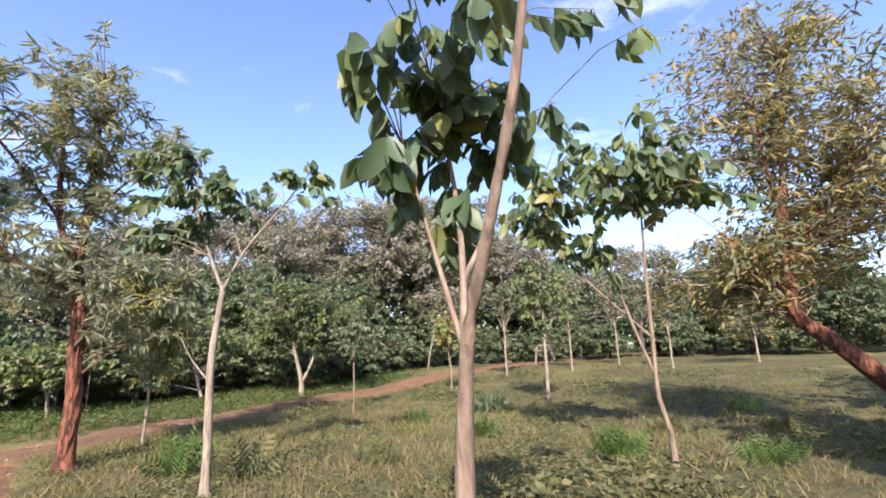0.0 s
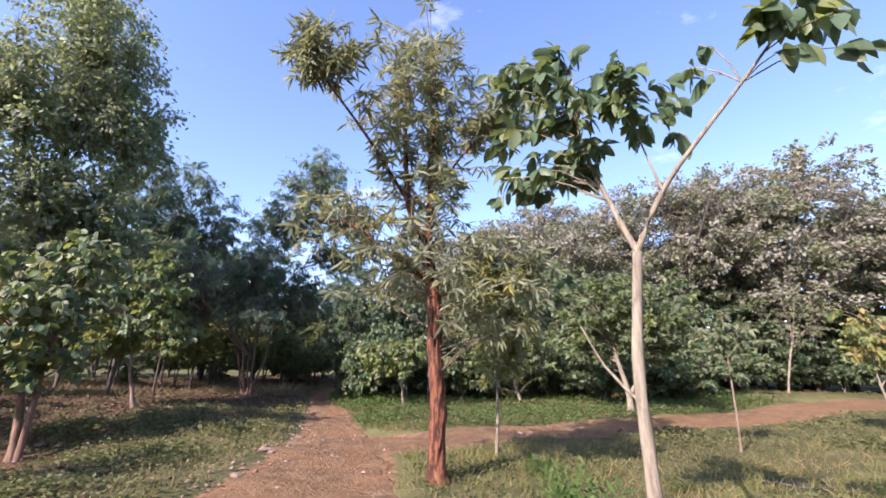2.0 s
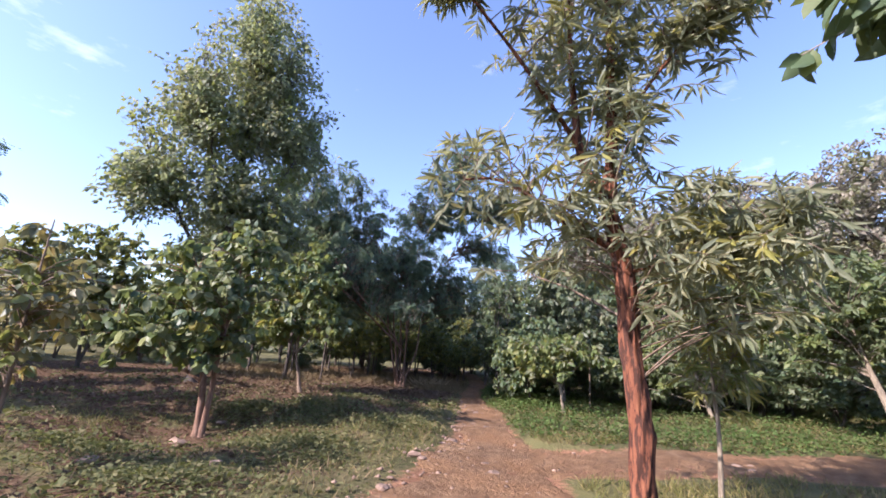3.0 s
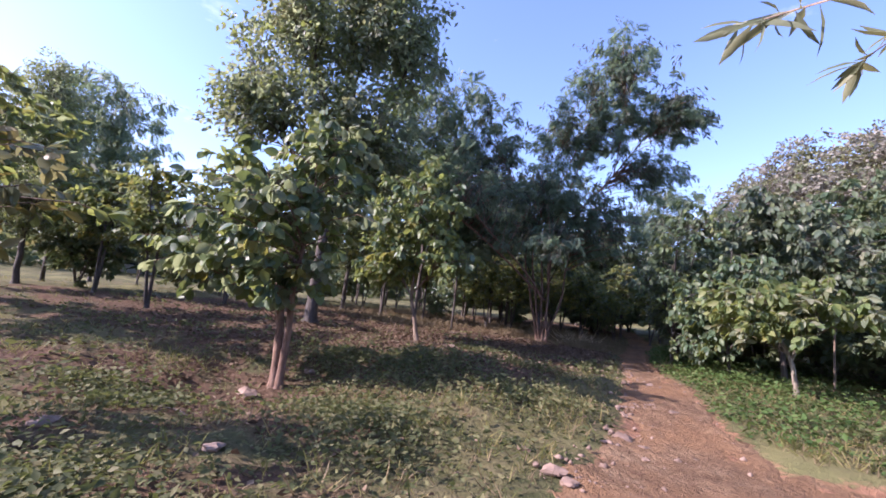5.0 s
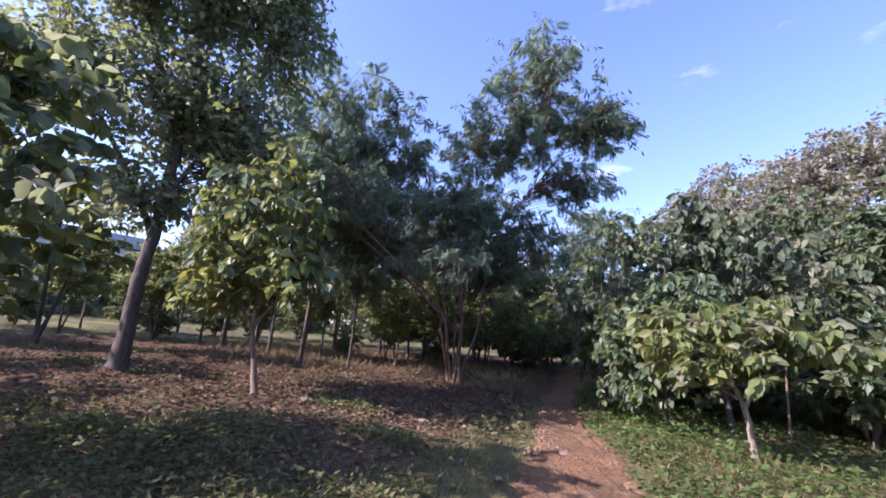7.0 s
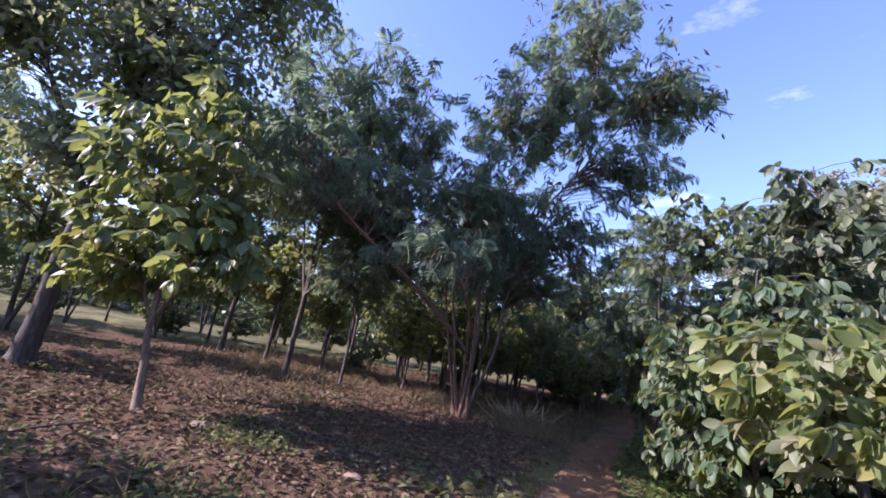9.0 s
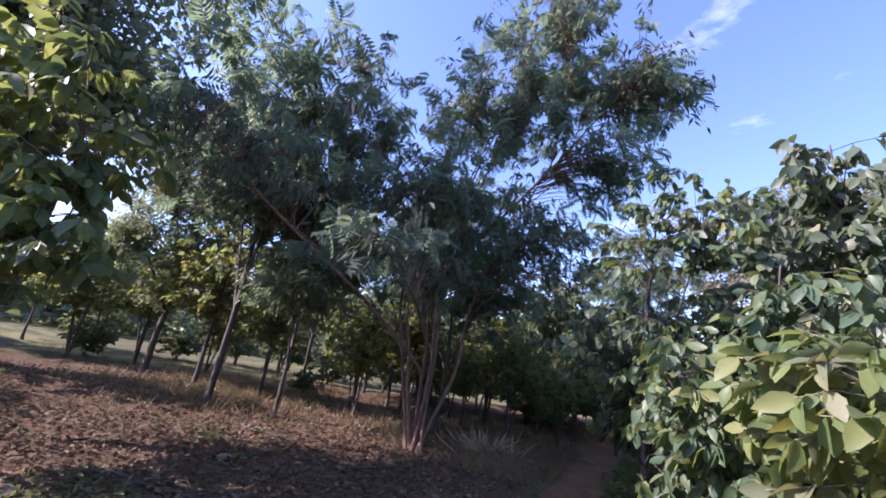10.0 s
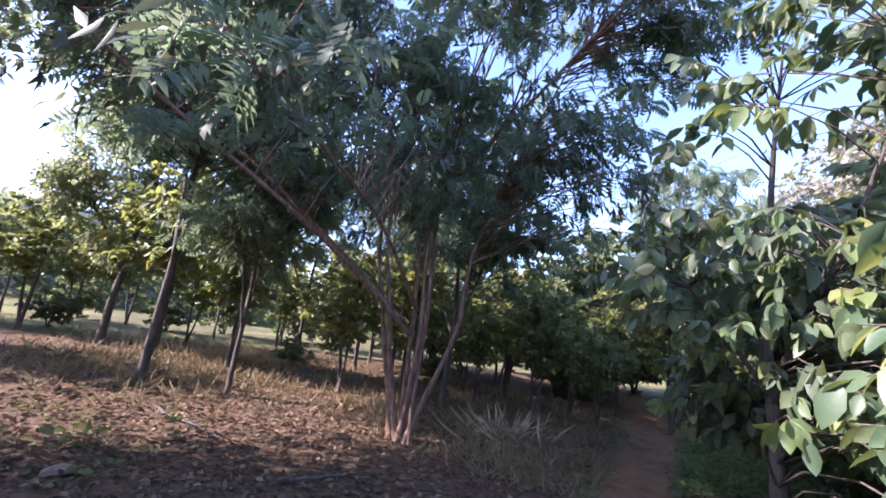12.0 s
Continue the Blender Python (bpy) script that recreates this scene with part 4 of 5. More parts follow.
feathery = grow("feathery_tree", "small feathery-leaved tree in the shade of the wood", (-14.7, 15.1),
     [[(0, 0, 0, 0.04), (0.05, 0, 1.2, 0.034), (0.0, 0, 2.6, 0.02), (0.1, 0, 4.8, 0.006)], [(0.03, 0, 1.0, 0.022), (0.5, -0.3, 2.2, 0.014), (1.0, -0.5, 3.4, 0.006)], [(0.03, 0, 1.1, 0.022), (-0.5, 0.2, 2.2, 0.014), (-1.0, 0.3, 3.4, 0.006)]],
     [(0.1, -0.1, 3.9, 1.7, 1.5, 1.3, 1.6), (0.4, -0.4, 2.7, 1.7, 1.3, 0.7, 1.0)],
     "plume", 0.3, 300, 9, LEAF_FEATHER, BARK_GREY, 46, droop=0.6, tail=0.5, accents=((LEAF_SOFT, 0.6, "lance", 0.5),), roll=0.9, jitter=0.05)

tall = grow("tall_tree", "tall tree with a drooping full crown of small grey-green leaves", (-13.5, 9.7),
     [[(0, 0, 0, 0.15), (-0.02, 0.0, 1.2, 0.125), (0.03, 0.1, 3, 0.10), (0.05, 0.15, 6, 0.07), (0.1, 0.2, 9.5, 0.03), (0.1, 0.2, 12.2, 0.01)],
      [(0.0, 0.05, 2.4, 0.06), (-0.5, -0.9, 4.2, 0.04), (-0.8, -1.9, 5.6, 0.012)], [(0.03, 0.1, 3.0, 0.05), (0.6, 0.9, 5.2, 0.035), (0.9, 1.7, 7.8, 0.012)],
      [(0.05, 0.12, 4.2, 0.05), (-0.2, -0.7, 6.5, 0.03), (-0.4, -1.3, 9.0, 0.012)], [(0.05, 0.15, 5.5, 0.04), (0.5, 0.6, 8.0, 0.025), (0.6, 0.9, 10.5, 0.01)]],
     [(0.1, 0.2, 9.9, 1.7, 1.8, 2.3, 2.4), (0.4, 1.1, 7.6, 1.6, 1.7, 1.8, 2.2), (-0.4, -1.0, 7.4, 1.6, 1.7, 1.7, 1.8), (-0.5, -1.9, 5.2, 1.2, 1.1, 0.9, 0.9), (0.1, 0.3, 5.1, 1.8, 1.9, 1.2, 1.7), (0.3, 1.4, 4.4, 1.2, 1.2, 0.9, 0.8), (-0.2, -0.2, 3.3, 1.2, 1.2, 0.7, 0.5)],
     "diamond", 0.16, 1600, 24, LEAF_SOFT, BARK_GREY, 42, shell=0.55, droop=0.8, tail=0.5, sag=0.25, spread=1.3, roll=1.5, jitter=0.13, accents=((LEAF_FRESH, 0.25), (LEAF_SAGE, 0.25)), twig=0.008)

grow("broadleaf_tree", "leafy tree on a short split trunk with broad dark leaves", (-9.2, 7.6),
     [[(0, 0, 0, 0.065), (-0.02, 0.0, 0.5, 0.058), (-0.1, 0, 0.95, 0.05), (-0.35, -0.1, 1.8, 0.04), (-0.6, -0.2, 2.8, 0.012)],
      [(0.07, 0.04, 0.0, 0.05), (0.1, 0.06, 0.7, 0.045), (0.15, 0.05, 1.4, 0.035), (0.25, 0.1, 2.6, 0.015), (0.2, 0.1, 3.5, 0.006)],
      [(-0.08, 0, 0.85, 0.03), (-0.8, -0.5, 1.3, 0.02), (-1.5, -0.9, 1.6, 0.008)]],
     [(-0.2, -0.2, 2.35, 1.5, 1.3, 0.95, 2.6), (0.1, 0.3, 3.3, 0.8, 0.8, 0.65, 1.0), (-1.2, -0.8, 1.8, 0.9, 0.8, 0.6, 0.9), (0.2, -0.2, 1.5, 0.8, 0.8, 0.5, 0.7)],
     "round", 0.16, 330, 10, LEAF_DARK, BARK_ROSY, 43, droop=0.7, tail=0.35, pieces=200, near=(-6.5, 7.0, 2.2), accents=((LEAF_FRESH, 0.4), (LEAF_SOFT, 0.4), (LEAF_YELLOW, 0.02)))

grow("broadleaf_tree", "young tree with light green leaves on a thin forked stem", (-10.8, 10.95),
     [[(0, 0, 0, 0.05), (-0.1, -0.05, 0.5, 0.042), (-0.22, -0.1, 1.0, 0.036), (-0.2, -0.1, 2.0, 0.022), (-0.2, -0.1, 3.4, 0.007)],
      [(-0.2, -0.1, 0.95, 0.024), (-0.5, -0.3, 1.5, 0.018), (-0.85, -0.5, 2.5, 0.007)], [(-0.22, -0.1, 1.0, 0.024), (0.1, 0.15, 1.6, 0.018), (0.4, 0.3, 2.6, 0.007)]],
     [(-0.2, -0.2, 2.95, 1.3, 1.25, 1.1, 2.6), (-0.6, -0.5, 1.75, 0.8, 0.8, 0.45, 0.9), (0.5, 0.1, 1.95, 0.8, 0.8, 0.5, 0.9)],
     "broad", 0.18, 300, 10, LEAF_FRESH, BARK_TAN, 44, droop=0.75, tail=0.32, pieces=230, near=(-7.5, 10.0, 2.2), accents=((LEAF_DARK, 0.25), (LEAF_YELLOW, 0.03)))

grow("sapling", "small sapling with coppery green leaves on the bank", (-7.7, 4.75),
     [[(0, 0, 0, 0.026), (0.05, 0.02, 0.7, 0.022), (0.1, 0, 1.3, 0.016), (0.1, 0, 2.4, 0.006)]],
     [(0.0, 0, 1.6, 0.85, 0.8, 0.8, 1.0), (-0.2, -0.3, 1.0, 0.6, 0.5, 0.35, 0.4)], "broad", 0.14, 110, 8, LEAF_OLIVE, BARK_TAN, 45, droop=0.4, tail=0.25, accents=((LEAF_OCHRE, 0.3), (LEAF_FRESH, 0.2)))

# ---- the wood beyond: a few kinds, repeated ----
woodland = grow("woodland_tree", "woodland tree with a dense dark green crown down to the undergrowth", (-3.9, 20.2),
                [[(0, 0, 0, 0.10), (0.1, 0, 1.0, 0.08), (0.0, 0.1, 2.4, 0.05), (0.1, 0, 4.6, 0.015)], [(0.08, 0, 0.8, 0.06), (-0.6, 0.2, 2.2, 0.035), (-1.0, 0.3, 3.8, 0.012)], [(0.08, 0, 1.0, 0.05), (0.8, -0.2, 2.3, 0.03), (1.2, -0.2, 3.6, 0.01)]],
                [(0, 0, 3.6, 1.9, 1.9, 1.5, 2.0), (-0.5, 0.3, 2.1, 1.9, 1.8, 1.2, 1.6), (0.7, -0.3, 1.5, 1.5, 1.4, 1.0, 1.0)],
                "diamond", 0.23, 250, 26, LEAF_WOOD, BARK_GREY, 51, droop=0.55, tail=0.5, accents=((LEAF_DARK, 0.4),), group="trees of the wood")
thicket = grow("shrub", "dense dark shrub of the undergrowth", (-1.0, 20.4),
               [[(0, 0, 0, 0.04), (-0.2, 0, 0.8, 0.03), (-0.5, 0, 2.0, 0.01)], [(0, 0, 0, 0.04), (0.2, 0.1, 0.8, 0.03), (0.5, 0.2, 1.9, 0.01)], [(0, 0, 0, 0.03), (0, -0.3, 0.8, 0.02), (0.1, -0.6, 1.6, 0.008)]],
               [(0, 0, 1.3, 1.6, 1.6, 1.1, 1.0)], "diamond", 0.21, 130, 26, LEAF_WOOD, BARK_GREY, 52, droop=0.4, tail=0.45, accents=((LEAF_DARK, 0.4), (LEAF_OLIVE, 0.2)), group="shrubs of the wood", category="shrub")
umbrella = grow("umbrella_tree", "broad flat-topped tree with a dry greyish canopy", (10.8, 26.6),
                [[(0, 0, 0, 0.22), (0.1, 0, 2.0, 0.18), (0.0, 0.2, 4.0, 0.14), (-0.6, 0.3, 7.0, 0.07), (-1.0, 0.3, 9.6, 0.02)], [(0.05, 0.1, 3.0, 0.11), (2.0, 0.3, 5.6, 0.07), (4.2, 0.2, 7.8, 0.02)],
                 [(0.05, 0.1, 2.6, 0.11), (-2.2, -0.4, 5.4, 0.07), (-4.6, -0.6, 7.2, 0.02)], [(0, 0.1, 3.4, 0.1), (0.6, -2.0, 6.2, 0.06), (0.8, -3.8, 8.2, 0.02)], [(0, 0.2, 3.8, 0.1), (0.2, 2.2, 6.5, 0.06), (0.4, 4.0, 8.4, 0.02)]],
                [(0, 0, 9.0, 4.2, 4.2, 1.3, 3.0), (2.8, -0.8, 7.3, 2.8, 2.6, 1.1, 1.5), (-3.0, -1.0, 7.0, 3.0, 2.8, 1.1, 1.6), (0.0, -2.8, 6.2, 3.0, 2.0, 1.2, 1.4), (-1.0, -2.0, 4.6, 3.2, 2.0, 1.2, 1.2), (0.5, 0.5, 5.6, 3.4, 3.2, 1.4, 1.6)],
                "diamond", 0.22, 520, 34, LEAF_DRY, BARK_GREY, 53, droop=0.3, tail=1.1, spread=1.3, roll=1.0, jitter=0.1, accents=((LEAF_OLIVE, 0.45),), twig=0.012, group="flat-topped trees")
# Yellow and pale accents put a sunlit look into the leaf colour.
small = grow("young_tree", "young woodland tree with a light open crown", (-18.1, 14.3),
             [[(0, 0, 0, 0.06), (0.05, 0, 0.8, 0.05), (0.1, 0, 1.8, 0.035), (0.1, 0, 4.2, 0.008)], [(0, 0.02, 0.1, 0.05), (-0.2, 0.05, 1.0, 0.04), (-0.4, 0.1, 2.2, 0.02), (-0.7, 0.1, 3.8, 0.008)]],
             [(0, 0, 3.3, 1.6, 1.6, 1.1, 1.8), (-0.4, 0, 2.3, 1.3, 1.3, 0.6, 1.0)], "diamond", 0.19, 200, 19, LEAF_FRESH, BARK_GREY, 54, droop=0.6, tail=0.4, accents=((LEAF_YELLOW, 0.25), (LEAF_SOFT, 0.3)), group="young trees of the wood")


def repeat(ob, spots, seed, lo=0.85, hi=1.2, label=""):
    rng = np.random.default_rng(seed)
    for x, y, *more in spots:
        s = more[0] if more else lo + (hi - lo) * rng.random()
        turn = rng.random() * 2 * math.pi
        m = Matrix.Translation((x, y, ground_z(x, y) - 0.03)) @ Matrix.Rotation(turn, 4, "Z") @ Matrix.Diagonal((s, s, s * (0.92 + 0.2 * rng.random()), 1))
        c = copy_thing(ob, m)
        if label:
            tagged(c, label)


repeat(woodland, [(-7.2, 21.0), (-5.6, 23.5), (-1.8, 23.4), (-0.2, 21.8), (2.8, 22.5), (4.4, 25.2), (0.8, 25.6), (-3.2, 26.5), (-8.6, 25.5), (-10.8, 28.5), (6.4, 28.5), (13.5, 30), (18, 31), (22, 24.5, 1.0), (19.2, 27.2, 1.1), (25.8, 13, 1.1), (26.5, 17.5, 1.2), (24.2, 21, 1.1), (27.5, 8, 1.1), (27, 21), (29, 15, 1.1), (31, 8), (24, 30), (33, 25), (-19.5, 22.5), (-17, 27), (-21, 31), (-9, 35), (0, 33), (7, 34), (36, 16), (-15, 31, 1.0), (-16.5, 26.6, 0.9), (-15.6, 25.6, 1.1), (-18.6, 29.9, 1.2), (9.2, 28.0), (12.8, 27.6), (16.0, 28.4), (10.6, 31.5, 1.2), (6.2, 31.0, 1.2)], 61)
repeat(thicket, [(-6.6, 19.2), (-4.4, 18.6), (-2.6, 20.6), (0.6, 19.2), (2.4, 20.2), (3.8, 21.4), (5.4, 23.2), (-8.6, 20.9, 0.8), (-9.5, 23.4, 0.9), (-5.0, 21.6), (7.4, 26), (1.6, 23.6), (-7.0, 24.6), (17, 28), (21, 27, 0.9), (26, 24), (25, 17), (28, 11), (27, 5), (17.2, 24.6), (19.8, 22.4, 1.1), (22.2, 18.4), (24.4, 14.4, 1.1), (25.6, 10.4), (23.8, 7.2, 0.9), (20.6, 26, 1.2), (15.6, 25.4, 0.9), (12.8, 25.2, 0.9), (28, 19, 1.2), (23.5, 20, 0.7), (14.5, 27.5, 0.8), (-24, 24), (-22.5, 5), (-29, 21), (-20.5, 24.5), (-16, 26), (-22, 29), (-17, 31), (-8.0, 19.2, 1.1), (-6.9, 18.4, 0.9), (-15.9, 24.5, 0.8), (-14.9, 24.0, 0.7), (-17.2, 29.6, 1.1), (-26, 15.2, 0.6), (-23, 12.2, 0.45), (-28, 17.5, 0.8), (-22.3, 20, 0.5), (-29, 12.5, 0.8), (-27, 8.5, 0.7), (-18.2, 17.2, 0.32), (-17, 20.8, 0.36), (9.4, 26.2, 0.9), (11.2, 25.6, 0.9), (10.2, 28.6, 1.2), (13.4, 29.0, 1.2), (7.6, 28.8, 1.2), (5.0, 29.6, 1.2), (2.6, 27.2, 1.2)], 62)
repeat(umbrella, [(5.6, 27.4, 1.0), (1.0, 28.8, 0.92), (15.0, 26.5, 0.95), (-3.0, 29.5, 0.75), (17.5, 28, 0.75), (10.5, 33, 1.05), (-8, 31, 0.85), (26, 32, 0.75), (34, 24, 0.8), (22.5, 22, 0.74), (28, 15, 0.7), (30.5, 20, 0.8), (20.5, 28.5, 0.8), (31, 10, 0.7), (11.8, 29.5, 1.18), (8.0, 30.0, 1.12), (-7.4, 34.5, 1.08), (-3.6, 34, 1.12), (-0.5, 35, 1.15), (-10.8, 37, 0.95)], 63)
# The last five, unseen behind the start, are added to shade the right-hand ground.
repeat(small, [(-16.95, 15.5, 0.75), (-15.1, 17.1, 0.62), (-15.9, 19.0, 0.8), (-22.0, 13.4, 0.8), (-21.6, 11.8, 0.9), (-18.7, 19.2, 0.8), (-16.3, 22.4, 0.8), (-17.6, 24.2, 0.9), (-14.6, 21.0, 0.75), (-13.1, 20.2, 0.6), (-11.9, 23.2, 0.65), (-10.6, 25.5, 0.8), (-13.4, 23.6, 0.85), (-15.2, 18.6, 0.7), (-12.6, 26.8, 0.9), (-20.5, 20.6, 0.85), (-25, 21), (-16.2, 6.6, 0.9), (-18.5, 8.8), (-20, 5.5), (-13.8, 3.2), (-17, 2.2), (-21, 1.5), (-24, 4), (-28, 18), (-29, 24), (-23, 26), (-19, 28.5), (-14, 19.5, 0.45), (-15.5, 20.5, 0.5), (-13.2, 21.5, 0.5), (-16.5, 17.8, 0.45), (-12.2, 21.0, 0.42), (-18, 21, 0.55), (-23, 9.5, 0.7), (-25, 12.5, 0.8), (-21.5, 15.3, 0.6), (-24.5, 16.5, 0.8), (-27.5, 14, 0.9), (-23.5, 18.4, 0.7), (-26.5, 19.5, 0.8), (-28, 10.5, 0.8), (-21, 21.8, 0.7), (-25.5, 6.8, 0.7), (4.5, -1.8, 1.2), (8.6, -0.8, 1.2), (11.5, 1.5, 1.1), (0.5, -7), (-7, -3.5)], 64)


repeat(feathery, [(-28.0, 5.2, 1.8), (-15.4, 14.0, 1.65), (-17.4, 19.6, 1.3), (-13.9, 18.6, 1.25), (-12.6, 25.5, 1.35), (-20.6, 18.2, 1.4)], 66, label="feathery-leaved tree standing among the trees of the wood")
repeat(tall, [(-19.6, 13.4, 0.66), (-21.6, 3.6, 0.62)], 65, label="tall tree with a drooping grey-green crown deep in the wood")


# ---- grass, herbs and fallen leaves ----
def strew(n, seed, lo=(-19, -3), hi=(16, 26), middle=(-3.5, 7.5), spread=7.5):
    rng = np.random.default_rng(seed)
    k = int(n * 0.75)
    x = np.r_[rng.normal(middle[0], spread, k), rng.uniform(lo[0], hi[0], n - k)]
    y = np.r_[rng.normal(middle[1], spread * 0.8, k), rng.uniform(lo[1], hi[1], n - k)]
    ok = (x > lo[0]) & (x < hi[0]) & (y > lo[1]) & (y < hi[1])
    return x[ok], y[ok], rng


def grass():
    x, y, rng = strew(34000, 71, lo=(-28, -3))
    away = off_trail(x, y)
    p = step01((away - 0.02) / 0.35) * (1 - 0.88 * litter_at(x, y)) * (0.35 + 0.65 * patchy(x, y, 1.4)) * (1 - 0.5 * west_of_trail(x, y))
    ok = rng.random(len(x)) < p
    x, y = x[ok], y[ok]
    k = 7
    x, y = np.repeat(x, k) + rng.normal(0, 0.045, len(x) * k), np.repeat(y, k) + rng.normal(0, 0.045, len(y) * k)
    z = ground_z(x, y) - 0.008
    n = len(x)
    d = rng.standard_normal((n, 3)) * np.array([0.55, 0.55, 0.1]) + np.array([0, 0, 0.75])
    tall = 0.06 + 0.10 * rng.random(n) ** 2 + 0.04 * patchy(x, y, 0.9, 2.0)
    dry = rng.random(n) < 0.08 + 0.42 * step01((patchy(x, y, 0.55, 3.0) * 0.6 + patchy(x, y, 1.9, 1.0) * 0.4 - 0.42) / 0.25)
    at, turn = np.stack([x, y, z], 1), rng.random(n) * 6.28
    for sel, mat, name, label in ((~dry, GRASS, "grass", "short green grass growing over the clearing"), (dry, DRYGRASS, "dry_grass", "patches of dry brownish grass in the clearing")):
        v, f = leaf_arrays("grass", at[sel], d[sel], tall[sel], turn[sel])
        tagged(soup(name, v, f, mat, None), label, "grass", kind="stuff")


def weeds():
    x, y, rng = strew(42000, 72)
    away = off_trail(x, y)
    p = step01((away - 0.05) / 0.4) * (1 - 0.6 * litter_at(x, y)) * np.maximum(step01((patchy(x, y, 0.95, 4.0) - 0.12) / 0.5), 0.3 * west_of_trail(x, y) * patchy(x, y, 1.7, 0.5)) * (1 - 0.55 * west_of_trail(x, y))
    ok = rng.random(len(x)) < p
    x, y = x[ok], y[ok]
    k = 5
    x, y = np.repeat(x, k) + rng.normal(0, 0.07, len(x) * k), np.repeat(y, k) + rng.normal(0, 0.07, len(y) * k)
    n = len(x)
    z = ground_z(x, y) + 0.012 + 0.13 * rng.random(n) * patchy(x, y, 0.8, 5.0)
    d = rng.standard_normal((n, 3)) * np.array([1, 1, 0.25]) + np.array([0, 0, 0.12])
    v, f = leaf_arrays("diamond", np.stack([x, y, z], 1), d, (0.03 + 0.045 * rng.random(n)) * (0.7 + 1.3 * patchy(x, y, 0.8, 5.0) ** 2), rng.normal(0, 0.7, n))
    tagged(soup("weeds", v, f, WEED, None), "low creeping weeds between the grass", "weeds", kind="stuff")


def bank_cover():
    """Leafy creepers in clumps over the bank west of the trail."""
    rng = np.random.default_rng(78)
    spots = [(-8.3, 9.3, 1.0, 0.8), (-6.8, 9.7, 0.7, 0.55), (-7.4, 7.8, 0.8, 0.45), (-9.7, 8.7, 0.7, 0.5), (-6.3, 7.4, 0.6, 0.5), (-7.9, 11.2, 0.6, 0.4), (-6.2, 5.6, 0.9, 0.5), (-8.6, 5.9, 0.8, 0.5), (-9.9, 11.9, 0.5, 0.4)]
    at = [np.stack([rng.normal(x, rx * 0.6, int(900 * rx * ry)), rng.normal(y, ry * 0.6, int(900 * rx * ry))], 1) for x, y, rx, ry in spots]
    at = np.vstack(at)
    at = at[off_trail(at[:, 0], at[:, 1]) > 0.1]
    k = 5
    at = np.repeat(at, k, axis=0) + rng.normal(0, 0.07, (len(at) * k, 2))
    n = len(at)
    z = ground_z(at[:, 0], at[:, 1]) + 0.015 + 0.11 * rng.random(n)
    d = rng.standard_normal((n, 3)) * np.array([1, 1, 0.3]) + np.array([0, 0, 0.2])
    v, f = leaf_arrays("diamond", np.column_stack([at, z]), d, 0.03 + 0.045 * rng.random(n), rng.normal(0, 0.7, n))
    tagged(soup("creepers", v, f, WEED, None), "clumps of leafy green creepers on the brown bank", "creepers", kind="stuff")


def herbs():
    """Lush low herbs between the track and the wood."""
    rng = np.random.default_rng(73)
    n = 24000
    x, y = rng.uniform(-11, 6, n), rng.uniform(11, 23, n)
    away = off_trail(x, y)
    side = y - np.interp(x, LINE_EAST[:, 0], LINE_EAST[:, 1], left=9.5)
    main = np.interp(y, LINE_MAIN[:, 1], LINE_MAIN[:, 0])
    ok = (side > 0.5) & (x > main + 0.3) & (away > 0.05) & (rng.random(n) < np.exp(-away / 3.2) * (0.45 + 0.55 * patchy(x, y, 2.1)))
    x, y, away = x[ok], y[ok], away[ok]
    k = 4
    x, y, away = np.repeat(x, k) + rng.normal(0, 0.08, len(x) * k), np.repeat(y, k) + rng.normal(0, 0.08, len(y) * k), np.repeat(away, k)
    n = len(x)
    z = ground_z(x, y) + (0.02 + 0.2 * rng.random(n)) * step01(0.25 + away / 1.2)
    d = rng.standard_normal((n, 3)) * np.array([1, 1, 0.3]) + np.array([0, 0, 0.25])
    v, f = leaf_arrays("diamond", np.stack([x, y, z], 1), d, 0.05 + 0.05 * rng.random(n), rng.normal(0, 0.5, n))
    tagged(soup("herbs", v, f, HERB, None), "lush bright green herbs along the trail's edge", "herbs", kind="stuff")


def dry_verge():
    """Pale dry grass under the many-stemmed tree and along the narrow trail."""
    rng = np.random.default_rng(79)
    at = np.vstack([rng.normal((x, y), r, (n, 2)) for x, y, r, n in ((-11.6, 18.4, 0.7, 360), (-10.8, 17.4, 0.4, 130), (-12.6, 19.8, 0.8, 360), (-13.6, 17.6, 0.8, 200), (-16.6, 14.6, 1.3, 500), (-14.6, 20.6, 1.3, 600), (-18.6, 16.6, 1.6, 700))])
    at = at[off_trail(at[:, 0], at[:, 1]) > 0.04]
    k = 6
    at = np.repeat(at, k, axis=0) + rng.normal(0, 0.05, (len(at) * k, 2))
    n = len(at)
    d = rng.standard_normal((n, 3)) * np.array([0.6, 0.6, 0.1]) + np.array([0, 0, 0.6])
    v, f = leaf_arrays("grass", np.column_stack([at, ground_z(at[:, 0], at[:, 1]) - 0.008]), d, 0.12 + 0.2 * rng.random(n), rng.random(n) * 6.28)
    tagged(soup("dry_grass", v, f, DRYGRASS, None), "tan dry grass along the narrow trail in the wood", "grass", kind="stuff")


